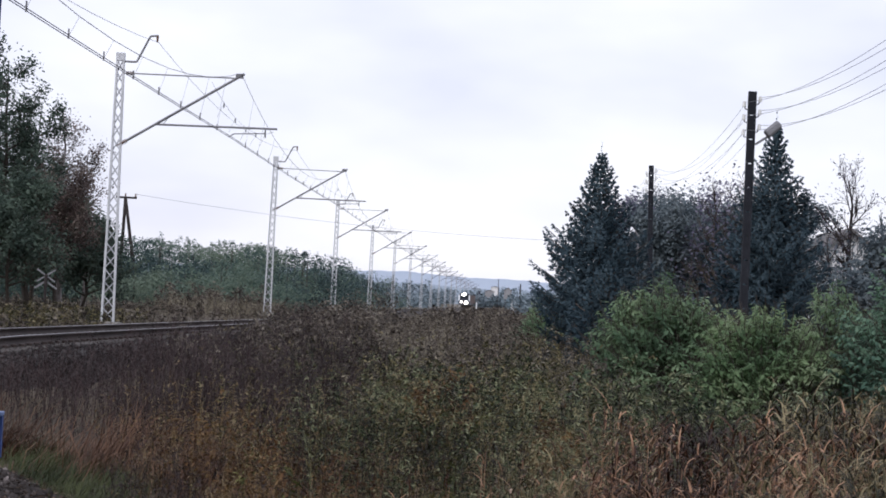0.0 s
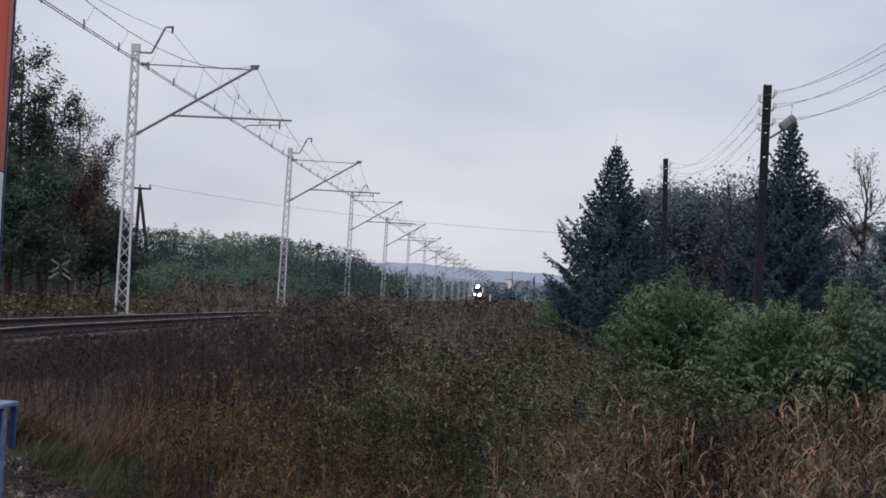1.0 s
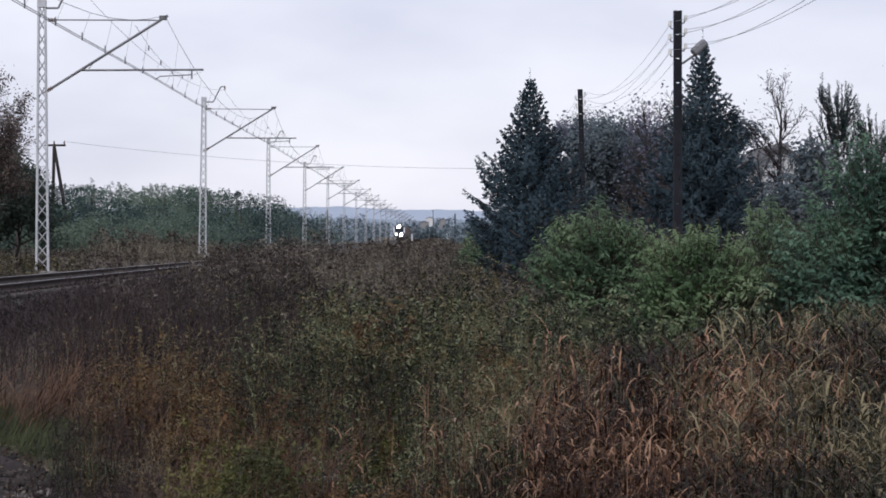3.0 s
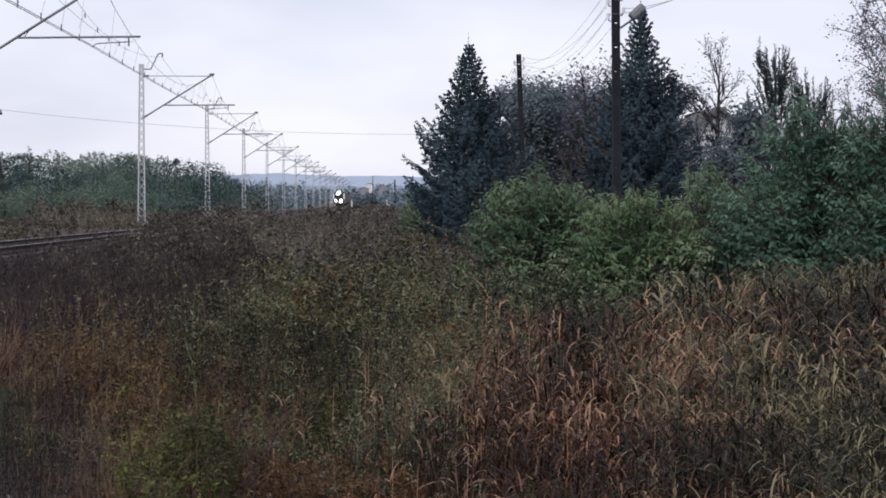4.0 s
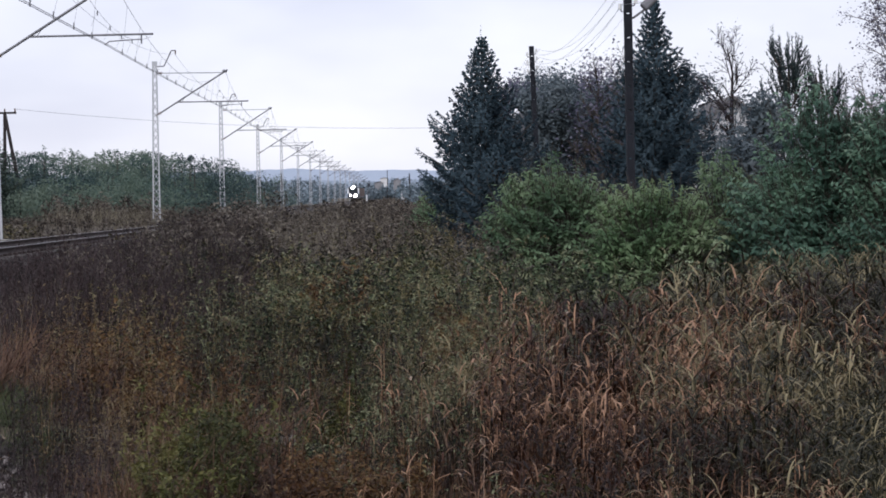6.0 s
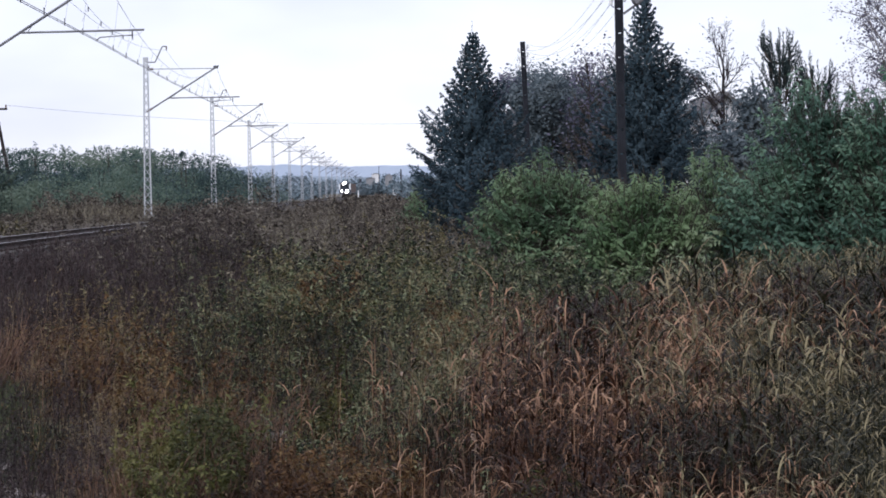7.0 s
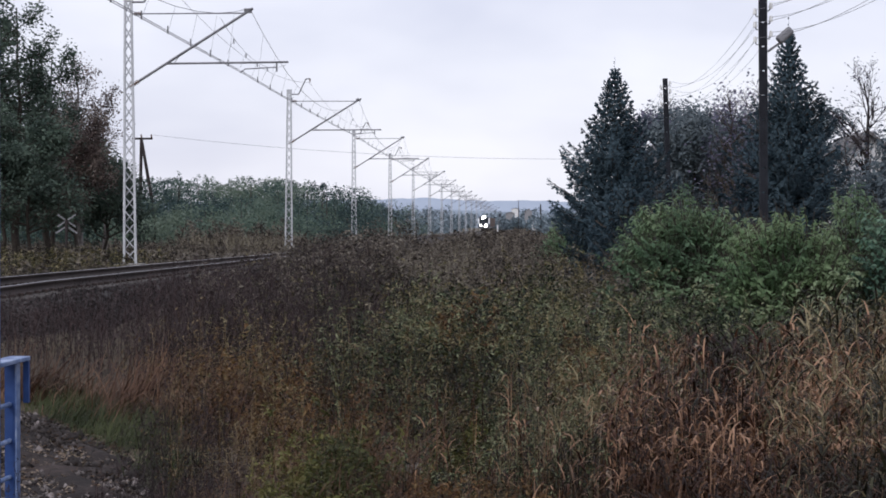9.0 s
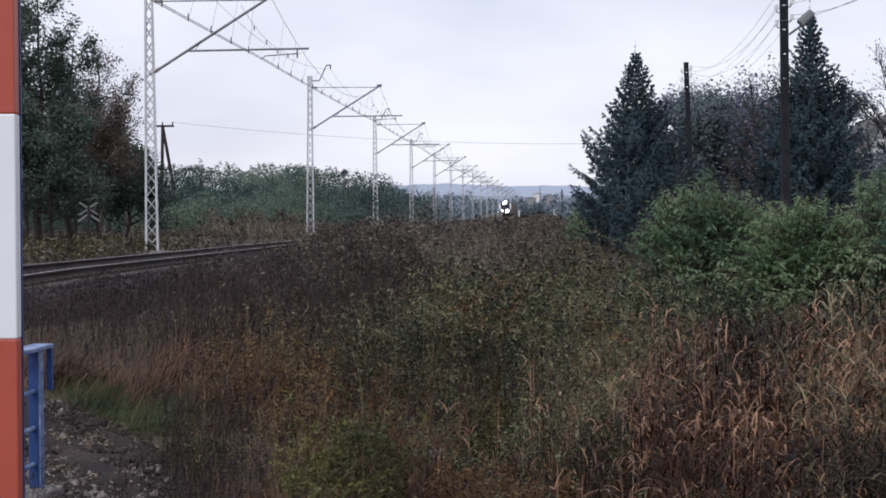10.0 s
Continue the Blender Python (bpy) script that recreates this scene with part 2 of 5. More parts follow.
M = dict(
    earth=material("earth", [(0.035, 0.028, 0.02), (0.07, 0.055, 0.035), (0.10, 0.085, 0.05)], 0.95, grain=6, patch=0.3, bump=0.5),
    gravel=material("gravel", [(0.007104, 0.004488, 0.00378), (0.0155, 0.01047, 0.008981), (0.04521, 0.03192, 0.02835)], 0.95, grain=14, patch=1.1, bump=0.8, spread=0.9),
    ballast=material("ballast", [(0.01107, 0.009, 0.009), (0.02583, 0.0222, 0.0216), (0.05227, 0.0468, 0.0456)], 0.95, grain=18, patch=0.8, bump=0.9, spread=0.9),
    stone=material("stone", [(0.0231, 0.019, 0.018), (0.07088, 0.06075, 0.05805), (0.2231, 0.1955, 0.187)], 0.9, patch=0.4, island=True, bump=0, spread=0.8),
    steel_rust=material("rusty_steel", [(0.022, 0.017, 0.016), (0.045, 0.033, 0.03), (0.07, 0.055, 0.05)], 0.75, 0.3, grain=20, bump=0.2),
    rail_head=material("polished_rail", [(0.192, 0.186, 0.1922), (0.3, 0.294, 0.31)], 0.35, 0.85, grain=5, bump=0),
    concrete=material("concrete", [(0.108, 0.099, 0.09), (0.171, 0.162, 0.1485), (0.243, 0.234, 0.2205)], 0.9, grain=12, patch=1.5, bump=0.3),
    galvanized=material("galvanized_steel", [(0.34, 0.35, 0.37), (0.46, 0.47, 0.49), (0.56, 0.57, 0.59)], 0.55, 0.35, grain=7, patch=1.0, bump=0.1),
    dull_steel=material("dull_steel", [(0.10, 0.10, 0.11), (0.18, 0.18, 0.19), (0.25, 0.25, 0.27)], 0.6, 0.4, grain=7, patch=1.0, bump=0.1),
    wire=material("wire", [(0.14, 0.14, 0.15), (0.22, 0.22, 0.24)], 0.6, 0.5, bump=0),
    porcelain=material("porcelain", [(0.10, 0.06, 0.045), (0.16, 0.10, 0.07)], 0.25, grain=4, bump=0),
    white_porcelain=material("white_porcelain", [(0.55, 0.55, 0.53), (0.7, 0.7, 0.68)], 0.25, grain=4, bump=0),
    old_wood=material("old_wood", [(0.016, 0.013, 0.013), (0.03, 0.024, 0.024), (0.05, 0.042, 0.042)], 0.9, grain=9, patch=1.2, bump=0.4),
    # near-black concrete: the poles' backlit shade is put into the colour
    pole_concrete=material("backlit_concrete", [(0.0078, 0.00864, 0.0119), (0.013, 0.0144, 0.01955), (0.02275, 0.0252, 0.0323)], 0.9, grain=9, patch=1.2, bump=0.4),
    litter=leafy("leaf_litter", [(0.02063, 0.01323, 0.00884), (0.05362, 0.03249, 0.01945), (0.1188, 0.07644, 0.04896), (0.2665, 0.2094, 0.155)]),
    red_paint=material("red_paint", [(0.3338, 0.06487, 0.04332), (0.3879, 0.07784, 0.04964), (0.424, 0.09081, 0.06137)], 0.45, grain=12, patch=2, bump=0.05),
    white_paint=material("white_paint", [(0.66, 0.67, 0.69), (0.74, 0.75, 0.77), (0.78, 0.79, 0.81)], 0.45, grain=12, patch=2, bump=0.05),
    blue_paint=material("blue_paint", [(0.012, 0.035, 0.12), (0.022, 0.055, 0.18), (0.05, 0.10, 0.26)], 0.45, grain=14, patch=3, bump=0.1),
    worn_blue=material("worn_blue_paint", [(0.05, 0.09, 0.22), (0.14, 0.20, 0.36), (0.30, 0.36, 0.50)], 0.5, grain=16, patch=4, bump=0.15, spread=0.9),
    ballast_stone=material("ballast_stone", [(0.009, 0.00675, 0.00675), (0.0225, 0.01875, 0.01875), (0.05625, 0.05025, 0.0495)], 0.9, patch=0.4, island=True, bump=0, spread=0.8),
    sleeper=material("sleeper_concrete", [(0.03, 0.026, 0.025), (0.05, 0.045, 0.042), (0.085, 0.078, 0.073)], 0.9, grain=12, patch=1.5, bump=0.3),
    bark=material("bark", [(0.03, 0.024, 0.02), (0.06, 0.05, 0.042), (0.10, 0.085, 0.07)], 0.95, grain=12, patch=1, bump=0.6),
    pale_bark=material("pale_bark", [(0.10, 0.09, 0.085), (0.22, 0.20, 0.19), (0.34, 0.32, 0.31)], 0.9, grain=9, patch=1.2, bump=0.4),
    tan_reed=leafy("tan_reed", [(0.009988, 0.003216, 0.00161), (0.02503, 0.007945, 0.003521), (0.05068, 0.01709, 0.007295), (0.1083, 0.05532, 0.02958), (0.3324, 0.1968, 0.1193)], spread=0.85),
    green_reed=leafy("green_reed", [(0.007072, 0.007638, 0.003369), (0.01585, 0.01658, 0.006978), (0.0307, 0.03079, 0.01376), (0.05556, 0.04983, 0.02437), (0.2574, 0.2146, 0.1205)], spread=0.85),
    rust_weed=leafy("rust_weed", [(0.008994, 0.005459, 0.003506), (0.02946, 0.01602, 0.007768), (0.06644, 0.03504, 0.0142), (0.09219, 0.05888, 0.02049), (0.1911, 0.1432, 0.08057)], spread=0.9),
    olive_weed=leafy("olive_weed", [(0.00723, 0.007597, 0.003952), (0.02185, 0.02337, 0.007667), (0.05174, 0.05064, 0.01394), (0.09541, 0.08405, 0.02748), (0.1979, 0.1667, 0.08976)], spread=0.9),
    green_weed=leafy("green_weed", [(0.005229, 0.008627, 0.004142), (0.01369, 0.02166, 0.009304), (0.03038, 0.04473, 0.0183), (0.06525, 0.08392, 0.03733), (0.2022, 0.2126, 0.1201)], spread=0.9),
    purple_weed=leafy("purple_weed", [(0.008776, 0.005533, 0.00551), (0.02079, 0.01315, 0.01318), (0.03915, 0.0248, 0.02485), (0.06917, 0.04714, 0.04659)]),
    brown_weed=leafy("brown_weed", [(0.01649, 0.01238, 0.0102), (0.04077, 0.03096, 0.0254), (0.07585, 0.06023, 0.04867), (0.1877, 0.1657, 0.1318)], patch=0.5, spread=0.8),
    blonde=leafy("blonde_grass", [(0.04531, 0.02127, 0.01238), (0.0971, 0.0493, 0.02843), (0.1812, 0.1065, 0.06455)]),
    pale_dry=leafy("pale_dry_leaf", [(0.1547, 0.09992, 0.0672), (0.2599, 0.1823, 0.1288), (0.3713, 0.2939, 0.224)]),
    straw=leafy("straw_grass", [(0.10, 0.085, 0.06), (0.16, 0.14, 0.10), (0.24, 0.21, 0.155)]),
    yellow_weed=leafy("yellow_weed", [(0.02449, 0.01085, 0.005513), (0.06285, 0.02954, 0.01179), (0.1175, 0.05788, 0.02147), (0.1616, 0.1031, 0.04135)]),
    fresh_grass=leafy("fresh_grass", [(0.01857, 0.02693, 0.008033), (0.02999, 0.04039, 0.01147), (0.05359, 0.06399, 0.02065)]),
    nettle=leafy("nettle", [(0.03243, 0.03671, 0.0103), (0.05621, 0.06293, 0.01619), (0.09188, 0.09614, 0.02576), (0.1405, 0.1311, 0.04416)]),
    bush_leaf=leafy("bush_leaf", [(0.08074, 0.1387, 0.0799), (0.1534, 0.2359, 0.131), (0.2341, 0.3191, 0.1838), (0.3714, 0.43, 0.3037)], patch=0.5, thin=0.48, spread=0.2),
    bush_bright=leafy("bush_leaf_bright", [(0.08412, 0.1467, 0.07221), (0.1543, 0.2358, 0.1168), (0.2314, 0.3125, 0.1631), (0.3646, 0.4336, 0.2835)], patch=0.5, thin=0.48, spread=0.2),
    bush_blue=leafy("bush_leaf_cool", [(0.08223, 0.1559, 0.1126), (0.1457, 0.2496, 0.1704), (0.2228, 0.3354, 0.2304), (0.394, 0.4836, 0.3667)], patch=0.5, thin=0.48, spread=0.2),
    # needles brightened and blued in place of a veil of haze
    spruce=leafy("hazed_spruce_needles", [(0.02953, 0.05367, 0.07054), (0.0511, 0.08692, 0.1096), (0.08062, 0.1264, 0.1565)], spread=0.25, thin=0.4),
    pine=leafy("pine_needles", [(0.01127, 0.02068, 0.02304), (0.01966, 0.0345, 0.03676), (0.03156, 0.05065, 0.05125)], thin=0.08),
    # brown leaf paled and shifted to blue to imitate haze
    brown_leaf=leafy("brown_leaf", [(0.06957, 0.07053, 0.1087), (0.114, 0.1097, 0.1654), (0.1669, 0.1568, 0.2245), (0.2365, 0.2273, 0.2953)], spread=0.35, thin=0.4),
    russet_leaf=leafy("russet_leaf", [(0.055, 0.04, 0.038), (0.09, 0.066, 0.06), (0.14, 0.105, 0.09), (0.2, 0.165, 0.14)], spread=0.35, thin=0.4),
    deep_leaf=leafy("deep_green_leaf", [(0.04862, 0.07436, 0.06006), (0.07865, 0.1144, 0.08866), (0.1216, 0.1645, 0.123)], spread=0.25, thin=0.4),
    # dark leaf lifted and blued: the background wood's haze is in its colour
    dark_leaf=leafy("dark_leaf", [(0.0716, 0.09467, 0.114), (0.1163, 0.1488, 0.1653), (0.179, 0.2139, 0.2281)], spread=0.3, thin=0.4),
    # thicket greens scaled towards blue, painting in the depth haze
    forest=leafy("hazed_forest_leaf", [(0.02521, 0.04633, 0.05091), (0.05087, 0.08772, 0.08344), (0.09194, 0.144, 0.1177), (0.1487, 0.1973, 0.1463)], patch=0.07, spread=0.3, thin=0.4),
    # far scrub and trees: air haze mixed into the leaf colour
    hazed_scrub=leafy("hazed_scrub", [(0.0875, 0.1235, 0.145), (0.1375, 0.182, 0.2102), (0.2, 0.247, 0.2755)], patch=0.03),
    plaster=material("plaster", [(0.52, 0.52, 0.52), (0.62, 0.62, 0.62), (0.7, 0.7, 0.7)], 0.9, grain=5, patch=0.5, bump=0.1),
    grey_plaster=material("grey_plaster", [(0.2, 0.2, 0.21), (0.28, 0.28, 0.29)], 0.9, grain=5, patch=0.5, bump=0.1),
    roof=material("roofing", [(0.07, 0.066, 0.066), (0.11, 0.105, 0.105), (0.15, 0.145, 0.145)], 0.85, grain=5, patch=0.6, bump=0.3),
    glass=material("window_glass", [(0.02, 0.025, 0.03), (0.04, 0.045, 0.05)], 0.08, bump=0),
    loco=material("loco_paint", [(0.03, 0.035, 0.05), (0.05, 0.055, 0.075)], 0.5, grain=3, bump=0),
    wagon=material("wagon_paint", [(0.08, 0.05, 0.04), (0.13, 0.08, 0.06)], 0.7, grain=3, bump=0.1),
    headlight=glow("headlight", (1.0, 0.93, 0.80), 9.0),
    # ridge colours carry the haze: paler and bluer for the farther one
    hill=material("hazed_distant_wood", [(0.30, 0.35, 0.43), (0.36, 0.41, 0.49)], 1.0, grain=0.03, patch=0.006, bump=0),
    hill_near=material("hazed_nearer_wood", [(0.20, 0.245, 0.30), (0.27, 0.32, 0.375)], 1.0, grain=0.05, patch=0.01, bump=0),
)


# ---------------------------------------------------------------- mesh tools
rng = np.random.default_rng(7)


def mesh_np(name, v, f, mats, normals=None):
    """A mesh from arrays of corners and of quads or triangles, with normals at the corners where they are given."""
    v, f = np.asarray(v, np.float32), np.asarray(f, np.int32)
    me = bpy.data.meshes.new(name)
    k = f.shape[1]
    me.vertices.add(len(v))
    me.vertices.foreach_set("co", v.ravel())
    me.loops.add(f.size)
    me.loops.foreach_set("vertex_index", f.ravel())
    me.polygons.add(len(f))
    me.polygons.foreach_set("loop_start", np.arange(0, f.size, k, dtype=np.int32))
    me.update(calc_edges=True)
    for m in mats if isinstance(mats, (list, tuple)) else [mats]:
        me.materials.append(m)
    if normals is not None:
        me.normals_split_custom_set_from_vertices(normals.tolist())
    return me


def join(*pieces):
    vs, fs, n = [], [], 0
    for v, f in pieces:
        vs.append(v)
        fs.append(f + n)
        n += len(v)
    return np.concatenate(vs), np.concatenate(fs)


def ribbons(p, az, length, width, lean, curl, seg=3, tip=0.1, swing=0.0):
    """Bent blades from the points p: az the way they lean, lean and curl in radians from upright."""
    n = len(p)
    s = np.linspace(0, 1, seg + 1)
    ang = lean[:, None] + curl[:, None] * s[None, :]
    step = (length / seg)[:, None]
    dx = np.concatenate([np.zeros((n, 1)), np.cumsum(np.sin(ang[:, :-1] + curl[:, None] / seg / 2) * step, 1)], 1)
    dz = np.concatenate([np.zeros((n, 1)), np.cumsum(np.cos(ang[:, :-1] + curl[:, None] / seg / 2) * step, 1)], 1)
    a2 = az + np.pi / 2 + swing * rng.normal(size=n)
    w = width[:, None] * (np.maximum(tip, np.sqrt(np.maximum(0, 1 - s[None, :] ** 1.7)))) / 2
    c = np.stack([p[:, :1] + dx * np.cos(az)[:, None], p[:, 1:2] + dx * np.sin(az)[:, None], p[:, 2:3] + dz], 2)
    side = np.stack([np.cos(a2), np.sin(a2), 0 * a2], 1)[:, None, :] * w[:, :, None]
    v = np.stack([c - side, c + side], 2).reshape(-1, 3)
    k = 2 * (seg + 1)
    q = np.array([[2 * i, 2 * i + 1, 2 * i + 3, 2 * i + 2] for i in range(seg)])
    f = (np.arange(n)[:, None, None] * k + q[None]).reshape(-1, 4)
    return v, f


def rods(p0, p1, r0, r1, sides=4):
    """Straight tapered rods."""
    n = len(p0)
    d = p1 - p0
    d = d / np.maximum(1e-9, np.linalg.norm(d, axis=1))[:, None]
    ref = np.where(np.abs(d[:, 2:3]) > 0.9, np.array([[1.0, 0, 0]]), np.array([[0, 0, 1.0]]))
    a = np.cross(d, ref)
    a /= np.linalg.norm(a, axis=1)[:, None]
    b = np.cross(d, a)
    th = np.arange(sides) * 2 * np.pi / sides
    ring = a[:, None, :] * np.cos(th)[None, :, None] + b[:, None, :] * np.sin(th)[None, :, None]
    v0 = p0[:, None] + ring * np.broadcast_to(r0, (n,))[:, None, None]
    v1 = p1[:, None] + ring * np.broadcast_to(r1, (n,))[:, None, None]
    v = np.concatenate([v0, v1], 1).reshape(-1, 3)
    q = np.array([[i, (i + 1) % sides, sides + (i + 1) % sides, sides + i] for i in range(sides)])
    f = (np.arange(n)[:, None, None] * 2 * sides + q[None]).reshape(-1, 4)
    return v, f


def leaves(p, length, width, az=None, pitch=None, turn=0.7):
    """Folded leaves at the points p."""
    n = len(p)
    az = rng.uniform(0, 2 * np.pi, n) if az is None else az
    pitch = rng.uniform(-1.1, 0.6, n) if pitch is None else pitch
    roll = rng.normal(0, turn, n)
    d = np.stack([np.cos(az) * np.cos(pitch), np.sin(az) * np.cos(pitch), np.sin(pitch)], 1)
    s = np.stack([-np.sin(az), np.cos(az), 0 * az], 1)
    u = np.cross(d, s)
    sd = s * np.cos(roll)[:, None] + u * np.sin(roll)[:, None]
    nn = np.cross(d, sd)
    L, W = np.broadcast_to(length, (n,))[:, None], np.broadcast_to(width, (n,))[:, None]
    v = np.stack([p, p + d * L * 0.5 + sd * W / 2 + nn * W * 0.15, p + d * L, p + d * L * 0.5 - sd * W / 2 + nn * W * 0.15], 1).reshape(-1, 3)
    f = np.arange(4 * n).reshape(-1, 4)
    return v, f


def unit(a):
    return a / np.maximum(1e-9, np.linalg.norm(a, axis=1))[:, None]


def facing(vf, out, keep=0.4):
    """Leaves whose faces and normals turn towards the outside of their crown."""
    v, f = vf
    q = v.reshape(-1, 4, 3)
    ng = unit(np.cross(q[:, 2] - q[:, 0], q[:, 3] - q[:, 1]))
    back = (ng * out).sum(1) < 0
    f, ng = f.copy(), np.where(back[:, None], -ng, ng)
    f[back] = f[back][:, ::-1]
    return v, f, np.repeat(unit(ng * keep + out), 4, 0)


def part(name, bm, mat, parent=None, label=""):
    me = bpy.data.meshes.new(name)
    bm.to_mesh(me)
    bm.free()
    me.materials.append(mat)
    ob = new(name, me)
    ob.parent = parent
    return tagged(ob, label)


def part_np(name, vf, mat, parent=None, label=""):
    ob = new(name, mesh_np(name, vf[0], vf[1], mat, vf[2] if len(vf) > 2 else None))
    ob.parent = parent
    return tagged(ob, label)


def empty(name, m=None, **tags):
    ob = new(name)
    ob.empty_display_size = 0.2
    if m is not None:
        ob.matrix_world = m
    return tagged(ob, **tags)


def box(bm, x0, x1, y0, y1, z0, z1, bevel=0.0):
    r = bmesh.ops.create_cube(bm, size=1.0)
    vs = r["verts"]
    for v in vs:
        v.co = Vector((x0 + (v.co.x + 0.5) * (x1 - x0), y0 + (v.co.y + 0.5) * (y1 - y0), z0 + (v.co.z + 0.5) * (z1 - z0)))
    if bevel:
        es = list({e for v in vs for e in v.link_edges})
        bmesh.ops.bevel(bm, geom=es, offset=bevel, segments=2, affect="EDGES", profile=0.5)
    return bm


def tube(bm, a, b, r0, r1=None, sides=8):
    a, b = Vector(a), Vector(b)
    d = b - a
    m = Matrix.Translation((a + b) / 2) @ d.to_track_quat("Z", "Y").to_matrix().to_4x4()
    bmesh.ops.create_cone(bm, cap_ends=True, segments=sides, radius1=r0, radius2=r0 if r1 is None else r1, depth=d.length, matrix=m)
    return bm


def bent(bm, pts, r, sides=6):
    for a, b in zip(pts[:-1], pts[1:]):
        tube(bm, a, b, r, sides=sides)
    return bm


# ---------------------------------------------------------------- the lie of the land
def bend(y):
    """How far the line swings to the right, by the distance along it."""
    return 1.2e-5 * np.maximum(0, np.asarray(y, float) - 71) ** 2


def rail_z(y):
    return np.interp(y, [-60, 36, 64, 90, 240, 570, 1500], [0.62, 0.62, 0.46, 0.30, 0.05, -0.95, -3.6])


TRACK_X, GAUGE = -8.62, 1.435


def smooth(t):
    t = np.clip(t, 0, 1)
    return t * t * (3 - 2 * t)


def land(x, y):
    """Height of the ground."""
    x, y = np.asarray(x, float), np.asarray(y, float)
    z = np.where(y > 60, -(y - 60) * 0.0022, 0.0)
    dip = smooth((y - 4) / 5) * (1 - smooth((y - 26) / 22)) * smooth((x + 9) / 3)
    z = z - 0.3 * dip
    cx = x - (TRACK_X + bend(np.minimum(y, 900)))
    form = rail_z(np.minimum(y, 1400)) - 0.48
    z = z + (form - z) * (1 - smooth((np.abs(cx) - 2.6) / 2.6))
    z = z + 0.05 * np.sin(x * 0.9 + 1.3) * np.sin(y * 0.55) * (1 - smooth((y - 100) / 200))
    return z


# ---------------------------------------------------------------- ground
def build_ground():
    xs = np.unique(np.concatenate([np.linspace(-3500, -120, 26), np.linspace(-120, -30, 24), np.linspace(-30, 30, 81), np.linspace(30, 120, 24), np.linspace(120, 3500, 26)]))
    ys = np.unique(np.concatenate([np.linspace(-600, -30, 14), np.linspace(-30, 90, 121), np.linspace(90, 400, 60), np.linspace(400, 4200, 40)]))
    gx, gy = np.meshgrid(xs, ys)
    v = np.stack([gx, gy, land(gx, gy)], 2).reshape(-1, 3)
    nx, ny = len(xs), len(ys)
    i = (np.arange(ny - 1)[:, None] * nx + np.arange(nx - 1)[None]).ravel()
    f = np.stack([i, i + 1, i + nx + 1, i + nx], 1)
    ob = new("ground", mesh_np("ground", v, f, M["earth"]))
    tagged(ob, "dark damp earth under rough autumn vegetation", "ground", kind="structure")
    # trodden gravel beside the crossing
    n_u, n_v = 60, 90
    u, w = np.meshgrid(np.linspace(0, 1, n_u), np.linspace(0, 1, n_v))
    y = -6 + 25.5 * w
    right = np.interp(y, [-6, 8, 12, 14, 16.5, 18, 19.5], [2.5, 1.2, -1.4, -2.35, -2.9, -3.5, -4.6]) + 0.12 * np.sin(y * 3.1) + 0.07 * np.sin(y * 7.7)
    left = np.full_like(y, -5.6)
    x = left + (right - left) * u
    z = land(x, y) + 0.035 - 0.07 * smooth((u - 0.9) / 0.1) + 0.022 * np.sin(x * 9 + y * 4) + 0.02 * np.sin(y * 8 - x * 5) + 0.012 * np.sin(x * 17 - y * 13)
    v = np.stack([x, y, z], 2).reshape(-1, 3)
    i = (np.arange(n_v - 1)[:, None] * n_u + np.arange(n_u - 1)[None]).ravel()
    f = np.stack([i, i + 1, i + n_u + 1, i + n_u], 1)
    ob = new("pavement", mesh_np("pavement", v, f, M["gravel"]))
    tagged(ob, "trodden grey gravel path at the crossing", "path", kind="structure")
    # loose stones on the gravel
    n = 9000
    y = rng.uniform(9, 19, n)
    x = -5.4 + rng.uniform(0, 1, n) * (np.interp(y, [8, 12, 14, 16.5, 18, 19.5], [1.2, -1.4, -2.35, -2.9, -3.5, -4.6]) + 5.4)
    p = np.stack([x, y, land(x, y) + 0.03], 1)
    ob = new("gravel", mesh_np("gravel", *pebbles(p, 0.008 + 0.04 * rng.uniform(0, 1, n) ** 3), M["stone"]))
    tagged(ob, "loose grey stones scattered on the path", "gravel", kind="stuff")
    q = p[rng.choice(n, 7500, replace=False)] + np.array([0.05, 0.04, 0.012])
    s = rng.uniform(0.02, 0.055, len(q))
    ob = new("litter", mesh_np("litter", *leaves(q, s, s * 0.35, None, rng.uniform(-0.1, 0.5, len(q))), M["litter"]))
    tagged(ob, "fallen brown leaves and stalks on the path", "leaf litter", kind="stuff")


def pebbles(p, r):
    """Small uneven stones, eight-faced."""
    n = len(p)
    base = np.array([[1, 0, 0], [0, 1, 0], [-1, 0, 0], [0, -1, 0], [0, 0, 0.7], [0, 0, -0.7]])
    v = (base[None] * (1 + 0.45 * rng.normal(size=(n, 6, 1))) * r[:, None, None] + p[:, None]).reshape(-1, 3)
    t = np.array([[0, 1, 4], [1, 2, 4], [2, 3, 4], [3, 0, 4], [1, 0, 5], [2, 1, 5], [3, 2, 5], [0, 3, 5]])
    f = (np.arange(n)[:, None, None] * 6 + t[None]).reshape(-1, 3)
    return v, f


